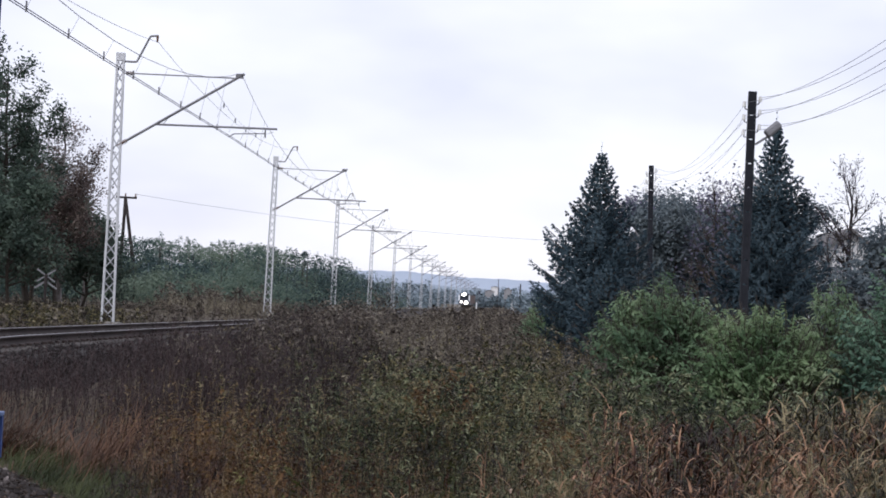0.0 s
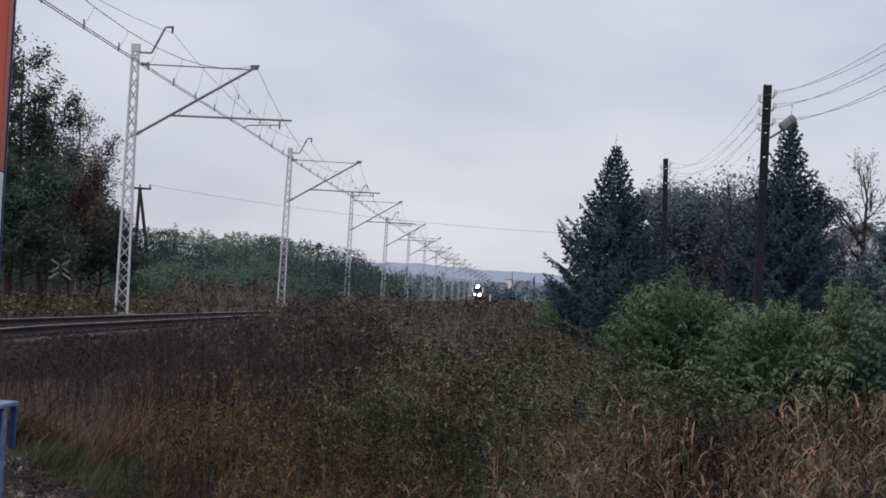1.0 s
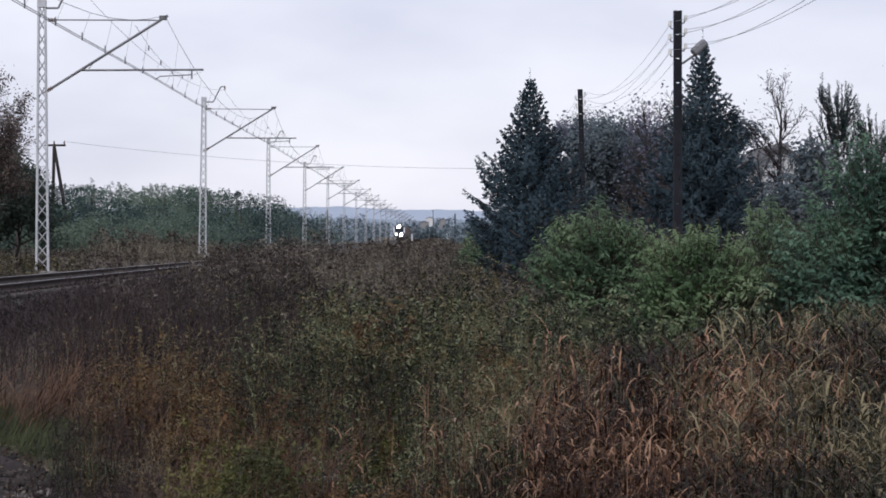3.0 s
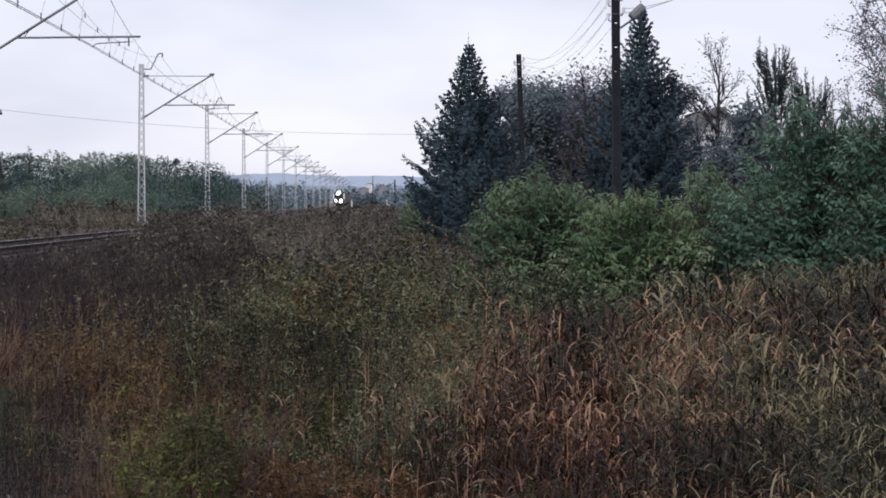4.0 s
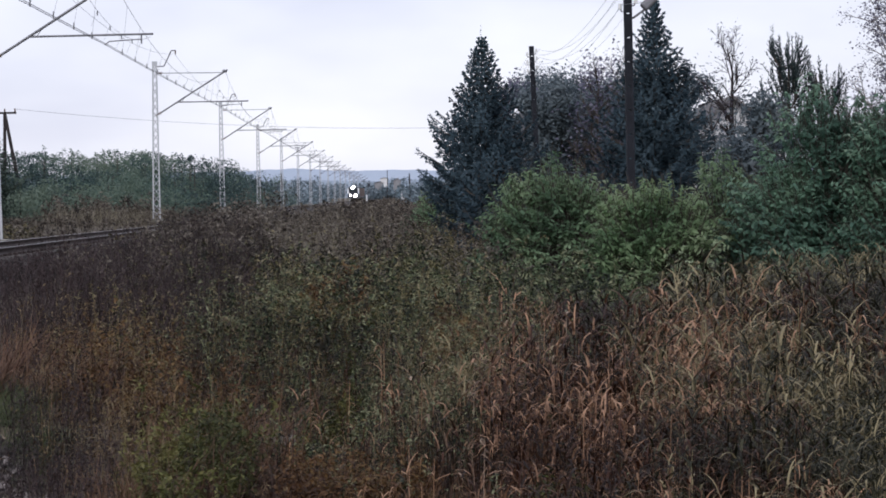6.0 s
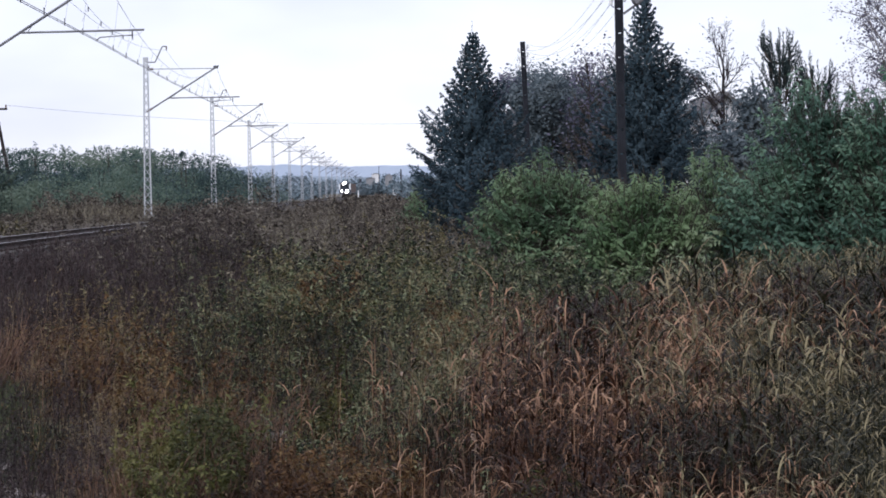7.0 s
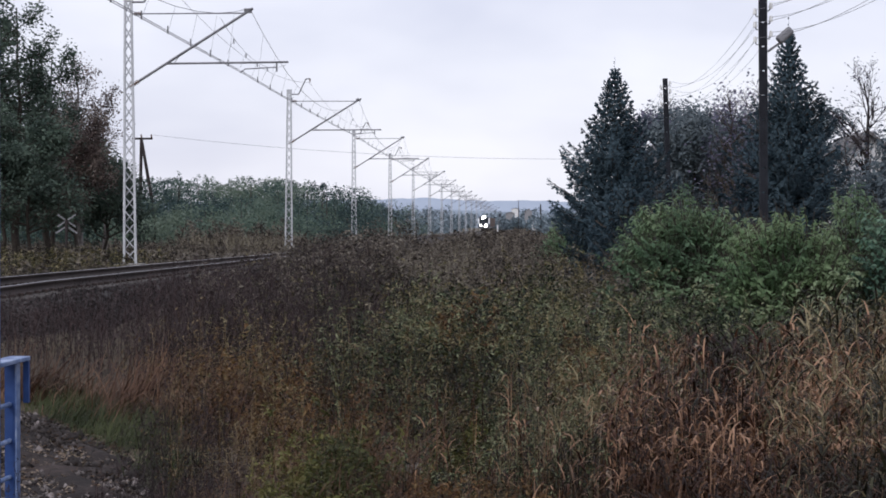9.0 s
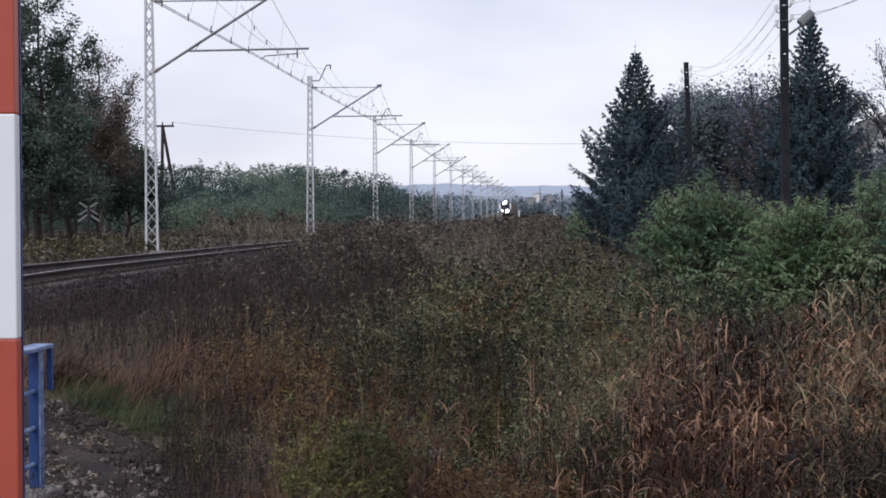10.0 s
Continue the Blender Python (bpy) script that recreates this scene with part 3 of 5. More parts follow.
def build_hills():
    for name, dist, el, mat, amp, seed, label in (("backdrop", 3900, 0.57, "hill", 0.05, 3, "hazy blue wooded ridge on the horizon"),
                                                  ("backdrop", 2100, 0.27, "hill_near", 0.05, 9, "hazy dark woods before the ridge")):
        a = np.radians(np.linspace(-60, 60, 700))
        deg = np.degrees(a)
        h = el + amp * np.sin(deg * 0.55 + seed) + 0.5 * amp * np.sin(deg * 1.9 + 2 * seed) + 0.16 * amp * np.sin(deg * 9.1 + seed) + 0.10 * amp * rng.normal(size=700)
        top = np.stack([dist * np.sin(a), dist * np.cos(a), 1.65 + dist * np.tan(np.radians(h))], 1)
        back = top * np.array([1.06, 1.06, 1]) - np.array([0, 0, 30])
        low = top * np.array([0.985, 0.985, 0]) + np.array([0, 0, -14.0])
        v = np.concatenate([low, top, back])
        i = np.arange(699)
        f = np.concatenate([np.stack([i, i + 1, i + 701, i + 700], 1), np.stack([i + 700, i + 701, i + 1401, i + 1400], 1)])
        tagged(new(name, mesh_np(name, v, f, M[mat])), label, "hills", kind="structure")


# ---------------------------------------------------------------- railway
def along(xoff, z_of, y0, y1, step, dx=0.0):
    ys = np.arange(y0, y1 + step, step)
    return np.stack([TRACK_X + bend(ys) + xoff + dx, ys, z_of(ys)], 1)


def sweep(profile, path):
    """A profile of (x, z) points drawn along a path of points, closed round."""
    pr = np.array(profile)
    k, n = len(pr), len(path)
    v = path[:, None, :] + np.stack([pr[:, 0], 0 * pr[:, 0], pr[:, 1]], 1)[None]
    f = [[i * k + j, i * k + (j + 1) % k, (i + 1) * k + (j + 1) % k, (i + 1) * k + j] for i in range(n - 1) for j in range(k)]
    return v.reshape(-1, 3), np.array(f)


def build_track():
    ys = np.concatenate([np.arange(-40, 120, 2.0), np.arange(120, 1200, 12.0)])
    path = np.stack([TRACK_X + bend(ys), ys, rail_z(ys)], 1)
    bed = part_np("ballast_bed", sweep([(-3.5, -0.75), (-1.75, -0.19), (-0.6, -0.21), (0.6, -0.21), (1.75, -0.19), (3.6, -0.78)], path), M["ballast"])
    tagged(bed, "grey stone ballast shoulder of a single railway track", "ballast", kind="structure")
    track = empty("railway_track", label="single railway track with rusty rails and bright running surfaces", category="railway track")
    half = [(-0.07, -0.17), (0.07, -0.17), (0.07, -0.155), (0.012, -0.13), (0.012, -0.045), (0.036, -0.035), (0.036, -0.004), (-0.036, -0.004), (-0.036, -0.035), (-0.012, -0.045), (-0.012, -0.13), (-0.07, -0.155)]
    for s in (-1, 1):
        pth = path + np.array([s * (GAUGE / 2 + 0.036), 0, 0])
        rail = part_np("rail", sweep(half, pth), M["steel_rust"], track, "rusty steel rail")
        part_np("running_surface", sweep([(-0.03, -0.006), (0.03, -0.006), (0.03, 0.0), (-0.03, 0.0)], pth), M["rail_head"], rail, "bright worn railhead")
    # sleepers, one mesh shared
    bm = bmesh.new()
    box(bm, -1.25, 1.25, -0.13, 0.13, -0.20, 0, 0.02)
    me = bpy.data.meshes.new("sleeper")
    bm.to_mesh(me)
    bm.free()
    me.materials.append(M["sleeper"])
    bm = bmesh.new()
    box(bm, -0.05, 0.05, -0.07, 0.07, 0, 0.05, 0.012)
    clip = bpy.data.meshes.new("rail_clip")
    bm.to_mesh(clip)
    bm.free()
    clip.materials.append(M["steel_rust"])
    for k in range(150):
        y = 22 + 0.6 * k
        s = new("sleeper", me)
        s.parent = track
        s.location = (TRACK_X + float(bend(y)), y, float(rail_z(y)) - 0.172)
        s.rotation_euler.z = random.uniform(-0.012, 0.012)
        for dx in (-0.86, -0.64, 0.64, 0.86):
            c = new("rail_clip", clip)
            c.parent = s
            c.location = (dx, 0, -0.004)
    n = 8000
    y = 24 + 75 * rng.uniform(0, 1, n) ** 1.3
    o = rng.uniform(0.9, 3.3, n)
    x = TRACK_X + bend(y) + o
    z = rail_z(y) + np.interp(o, [0.6, 1.75, 3.6], [-0.21, -0.19, -0.78]) + 0.01
    stones = new("ballast_stones", mesh_np("ballast_stones", *pebbles(np.stack([x, y, z], 1), rng.uniform(0.02, 0.05, n)), M["ballast_stone"]))
    tagged(stones, "loose broken grey ballast stones by the track", "ballast", kind="stuff")


def build_mast():
    """A lattice mast with its cantilever; its foot at the origin, the track to +x."""
    mast = empty("catenary_mast", label="galvanized lattice catenary mast with a tubular cantilever", category="catenary mast", group="masts along the railway")
    H = 9.25
    wb, wt = 0.20, 0.105

    def hw(z):
        return wb + (wt - wb) * z / H
    for s in (-1, 1):
        bm = bmesh.new()
        v, f = [], []
        for z in (0.0, H):
            for (a, b) in ((-0.035, -0.07), (0.035, -0.07), (0.035, 0.07), (-0.035, 0.07)):
                v.append(bm.verts.new((s * hw(z) + a, b, z)))
        for q in ((0, 1, 5, 4), (1, 2, 6, 5), (2, 3, 7, 6), (3, 0, 4, 7), (3, 2, 1, 0), (4, 5, 6, 7)):
            bm.faces.new([v[i] for i in q])
        part("leg", bm, M["galvanized"], mast)
    n = 20
    for k in range(n):
        z0, z1 = 0.15 + (H - 0.3) * k / n, 0.15 + (H - 0.3) * (k + 1) / n
        s = 1 if k % 2 else -1
        for yy in (-0.055, 0.055):
            sg = s if yy < 0 else -s
            bm = bmesh.new()
            tube(bm, (sg * hw(z0), yy, z0), (-sg * hw(z1), yy, z1), 0.02, sides=4)
            part("lacing_bar", bm, M["galvanized"], mast)
    bm = bmesh.new()
    box(bm, -0.5, 0.5, -0.4, 0.4, -0.9, 0.12, 0.03)
    part("foundation", bm, M["concrete"], mast, "weathered concrete footing")
    bm = bmesh.new()
    box(bm, -0.15, 0.15, -0.085, 0.085, H - 0.22, H + 0.06, 0.015)
    part("cap", bm, M["galvanized"], mast)
    bm = bmesh.new()
    tube(bm, (0.35, 0, 6.33), (4.25, 0, 8.78), 0.045, sides=8)
    strut = part("cantilever_strut", bm, M["dull_steel"], mast, "grey diagonal steel tube")
    bm = bmesh.new()
    for i in range(4):
        tube(bm, (0.12 + 0.06 * i, 0, 6.19 + 0.036 * i), (0.15 + 0.06 * i, 0, 6.21 + 0.036 * i), 0.075, sides=10)
    tube(bm, (0.0, 0, 6.12), (0.4, 0, 6.36), 0.03, sides=6)
    part("strut_insulator", bm, M["porcelain"], strut, "brown ribbed insulator")
    bm = bmesh.new()
    tube(bm, (0.12, 0, 8.62), (4.0, 0, 8.62), 0.022, sides=6)
    tie = part("top_tie", bm, M["dull_steel"], mast, "thin steel tie rod")
    bm = bmesh.new()
    for i in range(4):
        tube(bm, (0.22 + 0.06 * i, 0, 8.62), (0.25 + 0.06 * i, 0, 8.62), 0.07, sides=10)
    part("tie_insulator", bm, M["porcelain"], tie, "brown ribbed insulator")
    bm = bmesh.new()
    box(bm, 3.95, 4.22, -0.035, 0.035, 8.62, 8.78, 0.015)
    part("clamp", bm, M["dull_steel"], mast)
    bm = bmesh.new()
    tube(bm, (1.32, 0, 6.92), (5.45, 0, 6.95), 0.035, sides=8)
    reg = part("registration_tube", bm, M["dull_steel"], mast, "horizontal steel tube")
    bm = bmesh.new()
    bent(bm, [(5.05, 0, 6.95), (5.05, 0, 6.66)], 0.03)
    bent(bm, [(5.05, 0, 6.78), (3.98, 0, 6.72), (3.8, 0, 6.6)], 0.018)
    part("steady_arm", bm, M["dull_steel"], reg, "bent steady arm holding the contact wire")
    bm = bmesh.new()
    bent(bm, [(1.75, 0, 7.2), (1.55, 0, 6.93)], 0.012)
    part("hanger", bm, M["dull_steel"], mast)
    bm = bmesh.new()
    bent(bm, [(0.13, 0, 9.02), (0.55, 0, 9.02), (0.98, 0, 9.92), (1.25, 0, 9.95)], 0.035, 8)
    hook = part("feeder_bracket", bm, M["dull_steel"], mast, "bent bracket for the feeder wire")
    bm = bmesh.new()
    tube(bm, (1.22, 0, 9.93), (1.22, 0, 9.72), 0.05, 0.03, sides=8)
    part("feeder_insulator", bm, M["porcelain"], hook)
    return mast


MAST_Y = [19 + 52 * k for k in range(-1, 16)]


def mast_base(y):
    x = -12.78 + float(bend(y))
    top = float(np.interp(y, [71, 123, 175, 227, 570, 900], [9.40, 9.42, 9.27, 9.06, 8.2, 7.3]))
    return x, top - 9.31


def build_masts():
    first = build_mast()
    x, z = mast_base(MAST_Y[0])
    first.matrix_world = pose(x, MAST_Y[0], z)
    for y in MAST_Y[1:]:
        x, z = mast_base(y)
        copy_thing(first, pose(x, y, z, 0, random.uniform(-0.35, 0.35), random.uniform(-3, 3)))

    def hang(dx, dz, sag):
        pts = []
        for a, b in zip(MAST_Y[:-1], MAST_Y[1:]):
            (xa, za), (xb, zb) = mast_base(a), mast_base(b)
            for k in range(13):
                t = k / 13
                pts.append((xa + (xb - xa) * t + dx, a + 52 * t, za + (zb - za) * t + dz - 4 * sag * t * (1 - t)))
        return np.array(pts)
    mes = hang(4.1, 8.80, 1.85)
    con = hang(3.85, 6.6, 0.06)
    feed = hang(1.22, 9.72, 0.9)

    def wire(name, pts, r, label, dx=0.0):
        p = pts + np.array([dx, 0, 0])
        return tagged(part_np(name, rods(p[:-1], p[1:], r, r, 5), M["wire"]), label, "overhead wire")
    cw = wire("contact_wire", con, 0.011, "grey twin contact wire over the track")
    part_np("second_wire", rods(con[:-1] + np.array([0.09, 0, 0]), con[1:] + np.array([0.09, 0, 0]), 0.011, 0.011, 5), M["wire"], cw)
    mw = wire("messenger_wire", mes, 0.009, "sagging messenger wire with thin droppers")
    build_stitches(mw)
    wire("feeder_wire", feed, 0.008, "sagging feeder wire on the mast tops")
    for k in range(2, 13 * 9):
        if k % 13 in (0,):
            continue
        p, q = con[k].copy(), mes[k].copy()
        p[0] += 0.045
        part_np("dropper", rods(p[None], q[None], 0.004, 0.004, 4), M["wire"], mw)
        part_np("dropper_clip", rods((p + np.array([0, 0, -0.05]))[None], (p + np.array([0, 0, 0.16]))[None], 0.022, 0.018, 6), M["dull_steel"], mw)


def build_stitches(parent):
    """The slack rope slung from the messenger wire below each support, with its own short droppers."""
    u = np.linspace(-9.5, 9.5, 13)
    for y in MAST_Y[1:9]:
        x, z = mast_base(y)
        p = np.stack([x + 4.1 + 0 * u + bend(y + u) - bend(y), y + 2.2 + u, z + 7.13 + 0.63 * (u / 9.5) ** 2], 1)
        rope = part_np("stitch_rope", rods(p[:-1], p[1:], 0.007, 0.007, 4), M["wire"], parent, "slack stitch rope below the support")
        for q in p[2:-2:2]:
            low = q - np.array([0.2, 0, 0.48])
            part_np("short_dropper", join(rods(q[None], low[None], 0.004, 0.004, 4), rods((q - np.array([0, 0, 0.16]))[None], q[None], 0.02, 0.018, 5)), M["wire"], rope)


def build_train():
    """A locomotive with waggons; the front buffer at the origin, running to -y."""
    tr = empty("train", label="dark electric locomotive with lit headlights drawing freight waggons", category="train")
    bm = bmesh.new()
    box(bm, -1.48, 1.48, 0.5, 15.5, 1.0, 3.9, 0.25)
    body = part("locomotive_body", bm, M["loco"], tr)
    for sx in (-0.7, 0.7):
        bm = bmesh.new()
        box(bm, sx - 0.55, sx + 0.55, 0.44, 0.56, 2.55, 3.25, 0.05)
        part("windscreen", bm, M["glass"], body)
    bm = bmesh.new()
    box(bm, -1.5, 1.5, 0.3, 15.7, 0.75, 1.05, 0.03)
    part("underframe", bm, M["dull_steel"], tr)
    # glowing discs made oversized and doubled to stand in for the headlights' glare
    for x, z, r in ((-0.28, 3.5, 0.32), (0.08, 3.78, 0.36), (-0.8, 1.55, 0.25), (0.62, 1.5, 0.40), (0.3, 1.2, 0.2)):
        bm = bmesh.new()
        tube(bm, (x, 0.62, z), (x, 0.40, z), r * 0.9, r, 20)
        part("headlight", bm, M["headlight"], tr, "lit headlight disc enlarged to suggest glare")
    # white strips painted in for the bright streaks either side of the lamps
    for x in (-1.4, 1.4):
        bm = bmesh.new()
        box(bm, x - 0.18, x + 0.18, 0.42, 0.55, 1.9, 3.5, 0.04)
        part("bright_streak", bm, M["white_paint"], tr, "white strip standing in for a bright streak")
    for y in (3, 5.5, 10.5, 13):
        for sx in (-0.75, 0.75):
            bm = bmesh.new()
            tube(bm, (sx - 0.06, y, 0.6), (sx + 0.06, y, 0.6), 0.6, 0.6, 20)
            part("wheel", bm, M["steel_rust"], tr)
    bm = bmesh.new()
    bent(bm, [(0, 4, 4.0), (0, 5.2, 4.7), (0, 4.2, 5.4)], 0.05)
    tube(bm, (-0.8, 4.2, 5.42), (0.8, 4.2, 5.42), 0.04)
    part("pantograph", bm, M["dull_steel"], tr)
    for k in range(6):
        bm = bmesh.new()
        y = 17 + 14.5 * k
        box(bm, -1.4, 1.4, y, y + 13.3, 1.1, 3.6, 0.08)
        w = part("waggon", bm, M["wagon"], tr)
        for yy in (y + 2, y + 4, y + 9.5, y + 11.5):
            for sx in (-0.75, 0.75):
                bm = bmesh.new()
                tube(bm, (sx - 0.06, yy, 0.5), (sx + 0.06, yy, 0.5), 0.5, 0.5, 14)
                part("wheel", bm, M["steel_rust"], w)
        bm = bmesh.new()
        box(bm, -1.2, 1.2, y + 0.6, y + 12.7, 0.8, 1.12, 0.02)
        part("frame", bm, M["dull_steel"], w)
    return tr


# ---------------------------------------------------------------- crossing furniture
def build_barrier():
    """The raised boom of the level crossing, upright on its pedestal."""
    bx, by = -1.80, 7.0
    g = float(land(bx, by)) + 0.02
    b = empty("crossing_barrier", pose(bx, by, g, 0, 0, 4), label="raised red and white striped level crossing barrier boom", category="barrier")
    bm = bmesh.new()
    box(bm, -0.24, 0.20, -0.22, 0.22, 0, 0.40, 0.02)
    part("pedestal", bm, M["dull_steel"], b)
    stripe, z = 0.757, 1.205 - g
    z0 = z - 2 * stripe
    k = 0
    while z0 < 5.4:
        bm = bmesh.new()
        box(bm, -0.095, 0.0955, -0.045, 0.045, max(0.38, z0), z0 + stripe, 0.006)
        part("stripe", bm, M["white_paint" if k % 2 == 0 else "red_paint"], b, "white band" if k % 2 == 0 else "faded red band")
        z0 += stripe
        k += 1
    bm = bmesh.new()
    box(bm, 0.088, 0.0995, 0.046, 0.06, 0.38, 5.4)
    part("edge_strip", bm, M["blue_paint"], b, "thin dark blue edge")


def build_railing():
    """A short blue guard rail on a concrete slab."""
    px, py = -3.31, 14.0
    g = float(land(px, py))
    r = empty("guard_railing", pose(px, py, g + 0.06, 0, 0, 88), label="blue painted steel guard railing on a concrete slab", category="railing")
    bm = bmesh.new()
    box(bm, -2.2, 0.15, -0.15, 0.22, -0.12, 0.05, 0.02)
    part("slab", bm, M["concrete"], r, "grey concrete slab")
    for x in (0.0, -1.9):
        bm = bmesh.new()
        box(bm, x - 0.03, x + 0.03, -0.03, 0.045, 0.05, 0.985, 0.004)
        post = part("post", bm, M["blue_paint"], r)
        bm = bmesh.new()
        box(bm, x - 0.045, x + 0.045, -0.043, -0.031, 0.05, 0.985, 0.002)
        part("flange", bm, M["worn_blue"], post, "worn pale edge of the post")
    bm = bmesh.new()
    box(bm, -2.0, 0.14, -0.09, 0.05, 0.986, 1.016, 0.006)
    part("top_rail", bm, M["worn_blue"], r, "light worn top rail")
    bm = bmesh.new()
    box(bm, 0.09, 0.13, -0.088, -0.048, 0.70, 0.985, 0.005)
    part("end_plate", bm, M["blue_paint"], r)
    for z in (0.21, 0.455, 0.70):
        bm = bmesh.new()
        tube(bm, (-1.95, 0.01, z), (0.0, 0.01, z), 0.017)
        part("bar", bm, M["worn_blue"], r, "thin bar with worn paint")


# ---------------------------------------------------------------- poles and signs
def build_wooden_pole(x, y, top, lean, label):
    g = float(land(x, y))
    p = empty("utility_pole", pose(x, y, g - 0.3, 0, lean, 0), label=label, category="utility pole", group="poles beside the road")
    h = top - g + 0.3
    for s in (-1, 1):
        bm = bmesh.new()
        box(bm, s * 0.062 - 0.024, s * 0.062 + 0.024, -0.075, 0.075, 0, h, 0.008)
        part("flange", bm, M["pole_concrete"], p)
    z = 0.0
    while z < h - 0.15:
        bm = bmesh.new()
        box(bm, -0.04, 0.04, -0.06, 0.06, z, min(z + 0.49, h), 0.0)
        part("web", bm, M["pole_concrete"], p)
        z += 0.52
    for i, z in enumerate((0.22, 0.50, 0.82)):
        for s in (-1, 1):
            zz = h - z - (0.12 if s < 0 else 0)
            bm = bmesh.new()
            bent(bm, [(s * 0.08, 0, zz - 0.05), (s * 0.14, 0, zz - 0.05), (s * 0.17, 0, zz + 0.04)], 0.012)
            hk = part("insulator_hook", bm, M["dull_steel"], p)
            bm = bmesh.new()
            tube(bm, (s * 0.17, 0, zz + 0.0), (s * 0.17, 0, zz + 0.12), 0.045, 0.03, 10)
            part("insulator", bm, M["white_porcelain"], hk, "white porcelain insulator")
    return p, h


def lamp_arm(p, h, drop, size):
    z = h - drop
    bm = bmesh.new()
    bent(bm, [(0.1, 0, z - 0.22), (0.3, 0, z - 0.08), (0.42, 0, z)], 0.025)
    arm = part("lamp_arm", bm, M["dull_steel"], p)
    bm = bmesh.new()
    box(bm, 0, size, -0.13, 0.13, -0.07, 0.12, 0.05)
    hd = part("lamp_head", bm, M["dull_steel"], arm, "grey street lamp head")
    hd.matrix_basis = pose(0.34, 0, z - 0.02, 0, -42, 0)


def span(name, a, b, sag, r, label, mat="wire"):
    t = np.linspace(0, 1, 25)[:, None]
    p = np.array(a)[None] * (1 - t) + np.array(b)[None] * t
    p[:, 2] -= (4 * sag * t * (1 - t))[:, 0]
    return tagged(part_np(name, rods(p[:-1], p[1:], r, r, 4), M[mat]), label, "overhead wire")


def build_poles():
    p1, h1 = build_wooden_pole(5.56, 45, 6.42, -0.4, "concrete pole coloured dark as if backlit, with openings, insulators and a street lamp")
    lamp_arm(p1, h1, 0.92, 0.38)
    p2, h2 = build_wooden_pole(5.96, 75, 6.76, -2.0, "leaning concrete pole behind the spruce, coloured dark as if backlit")
    p0, h0 = build_wooden_pole(5.50, 14, 6.40, 0.0, "weathered concrete service pole coloured dark as if backlit")
    p3, h3 = build_wooden_pole(5.9, 108, 6.9, 0.0, "weathered concrete service pole coloured dark as if backlit")
    xy = [(5.50, 14, 6.40), (5.56, 45, 6.42), (5.82, 75, 6.76), (5.9, 108, 6.9)]
    for a, b in zip(xy[:-1], xy[1:]):
        for z in (0.22, 0.50, 0.82):
            for s in (-1, 1):
                dz = z - 0.1 + (0.12 if s < 0 else 0)
                span("service_wire", (a[0] + s * 0.17, a[1], a[2] - dz), (b[0] + s * 0.17, b[1], b[2] - dz), 0.62 + 0.05 * z, 0.0045, "thin sagging overhead service wire")
    # pale lamp on a thin post between the trees
    g = float(land(5.0, 74))
    lp = empty("street_lamp", pose(4.95, 74, g), label="pale street lamp on a thin post among the trees", category="street lamp")
    bm = bmesh.new()
    tube(bm, (0.35, 0, -0.1), (0.35, 0, 4.2), 0.06, 0.05)
    bent(bm, [(0.35, 0, 4.2), (0.2, 0, 4.42), (0.05, 0, 4.4)], 0.03)
    part("post", bm, M["dull_steel"], lp)
    bm = bmesh.new()
    box(bm, -0.17, 0.17, -0.15, 0.15, -0.12, 0.12, 0.08)
    hd = part("lamp_head", bm, M["white_paint"], lp, "white lamp head")
    hd.matrix_basis = pose(0.05, 0, 4.35, 0, -40, 0)
    # A-shaped power pole across the line with its wire over the railway
    g = float(land(-28.8, 165))
    ap = empty("power_pole", pose(-28.8, 165, g), label="braced wooden power pole with a short crossarm", category="utility pole")
    hh = 8.2 - g
    for dx in (-0.15, 1.5):
        bm = bmesh.new()
        tube(bm, (dx, 0, -0.2), (0.0, 0, hh), 0.15, 0.12, 12)
        part("leg", bm, M["old_wood"], ap)
    bm = bmesh.new()
    box(bm, -0.75, 0.9, -0.07, 0.07, hh - 0.08, hh + 0.08, 0.01)
    arm = part("crossarm", bm, M["old_wood"], ap)
    for x in (-0.65, 0, 0.8):
        bm = bmesh.new()
        tube(bm, (x, 0, hh + 0.09), (x, 0, hh + 0.34), 0.07, 0.05, 10)
        part("insulator", bm, M["porcelain"], arm)
    span("power_wire", (-28.0, 165, 8.5), (20.0, 175, 7.3), 1.05, 0.011, "thin power wire crossing over the railway")
    g = float(land(20, 175))
    ep = empty("power_pole", pose(20, 175, g), label="wooden power pole behind the trees", category="utility pole")
    bm = bmesh.new()
    tube(bm, (0, 0, -0.2), (0, 0, 7.7 - g), 0.13, 0.1, 12)
    part("leg", bm, M["old_wood"], ep)
    # crossing sign seen from behind, beyond the track
    x, y = -16.85, 80
    g = float(land(x, y))
    sg = empty("crossing_sign", pose(x, y, g, 0, 0, 8), label="weathered crossbuck sign seen from behind on a post", category="sign")
    bm = bmesh.new()
    tube(bm, (0, -0.075, -0.1), (0, -0.075, 1.72 - g), 0.055, sides=8)
    part("post", bm, M["old_wood"], sg)
    for a in (34, -34):
        bm = bmesh.new()
        box(bm, -0.42, 0.42, -0.012 + 0.001 * a / 4, 0.012 + 0.001 * a / 4, -0.03, 0.03, 0.004)
        o = part("board", bm, M["dull_steel"], sg)
        o.matrix_basis = pose(0, 0, 1.67 - g, 0, a, 0)
    for a, sx in ((34, 1), (-34, -1)):
        bm = bmesh.new()
        box(bm, -0.22, 0.22, -0.012, 0.012, -0.035, 0.035, 0.004)
        o = part("lower_board", bm, M["dull_steel"], sg)
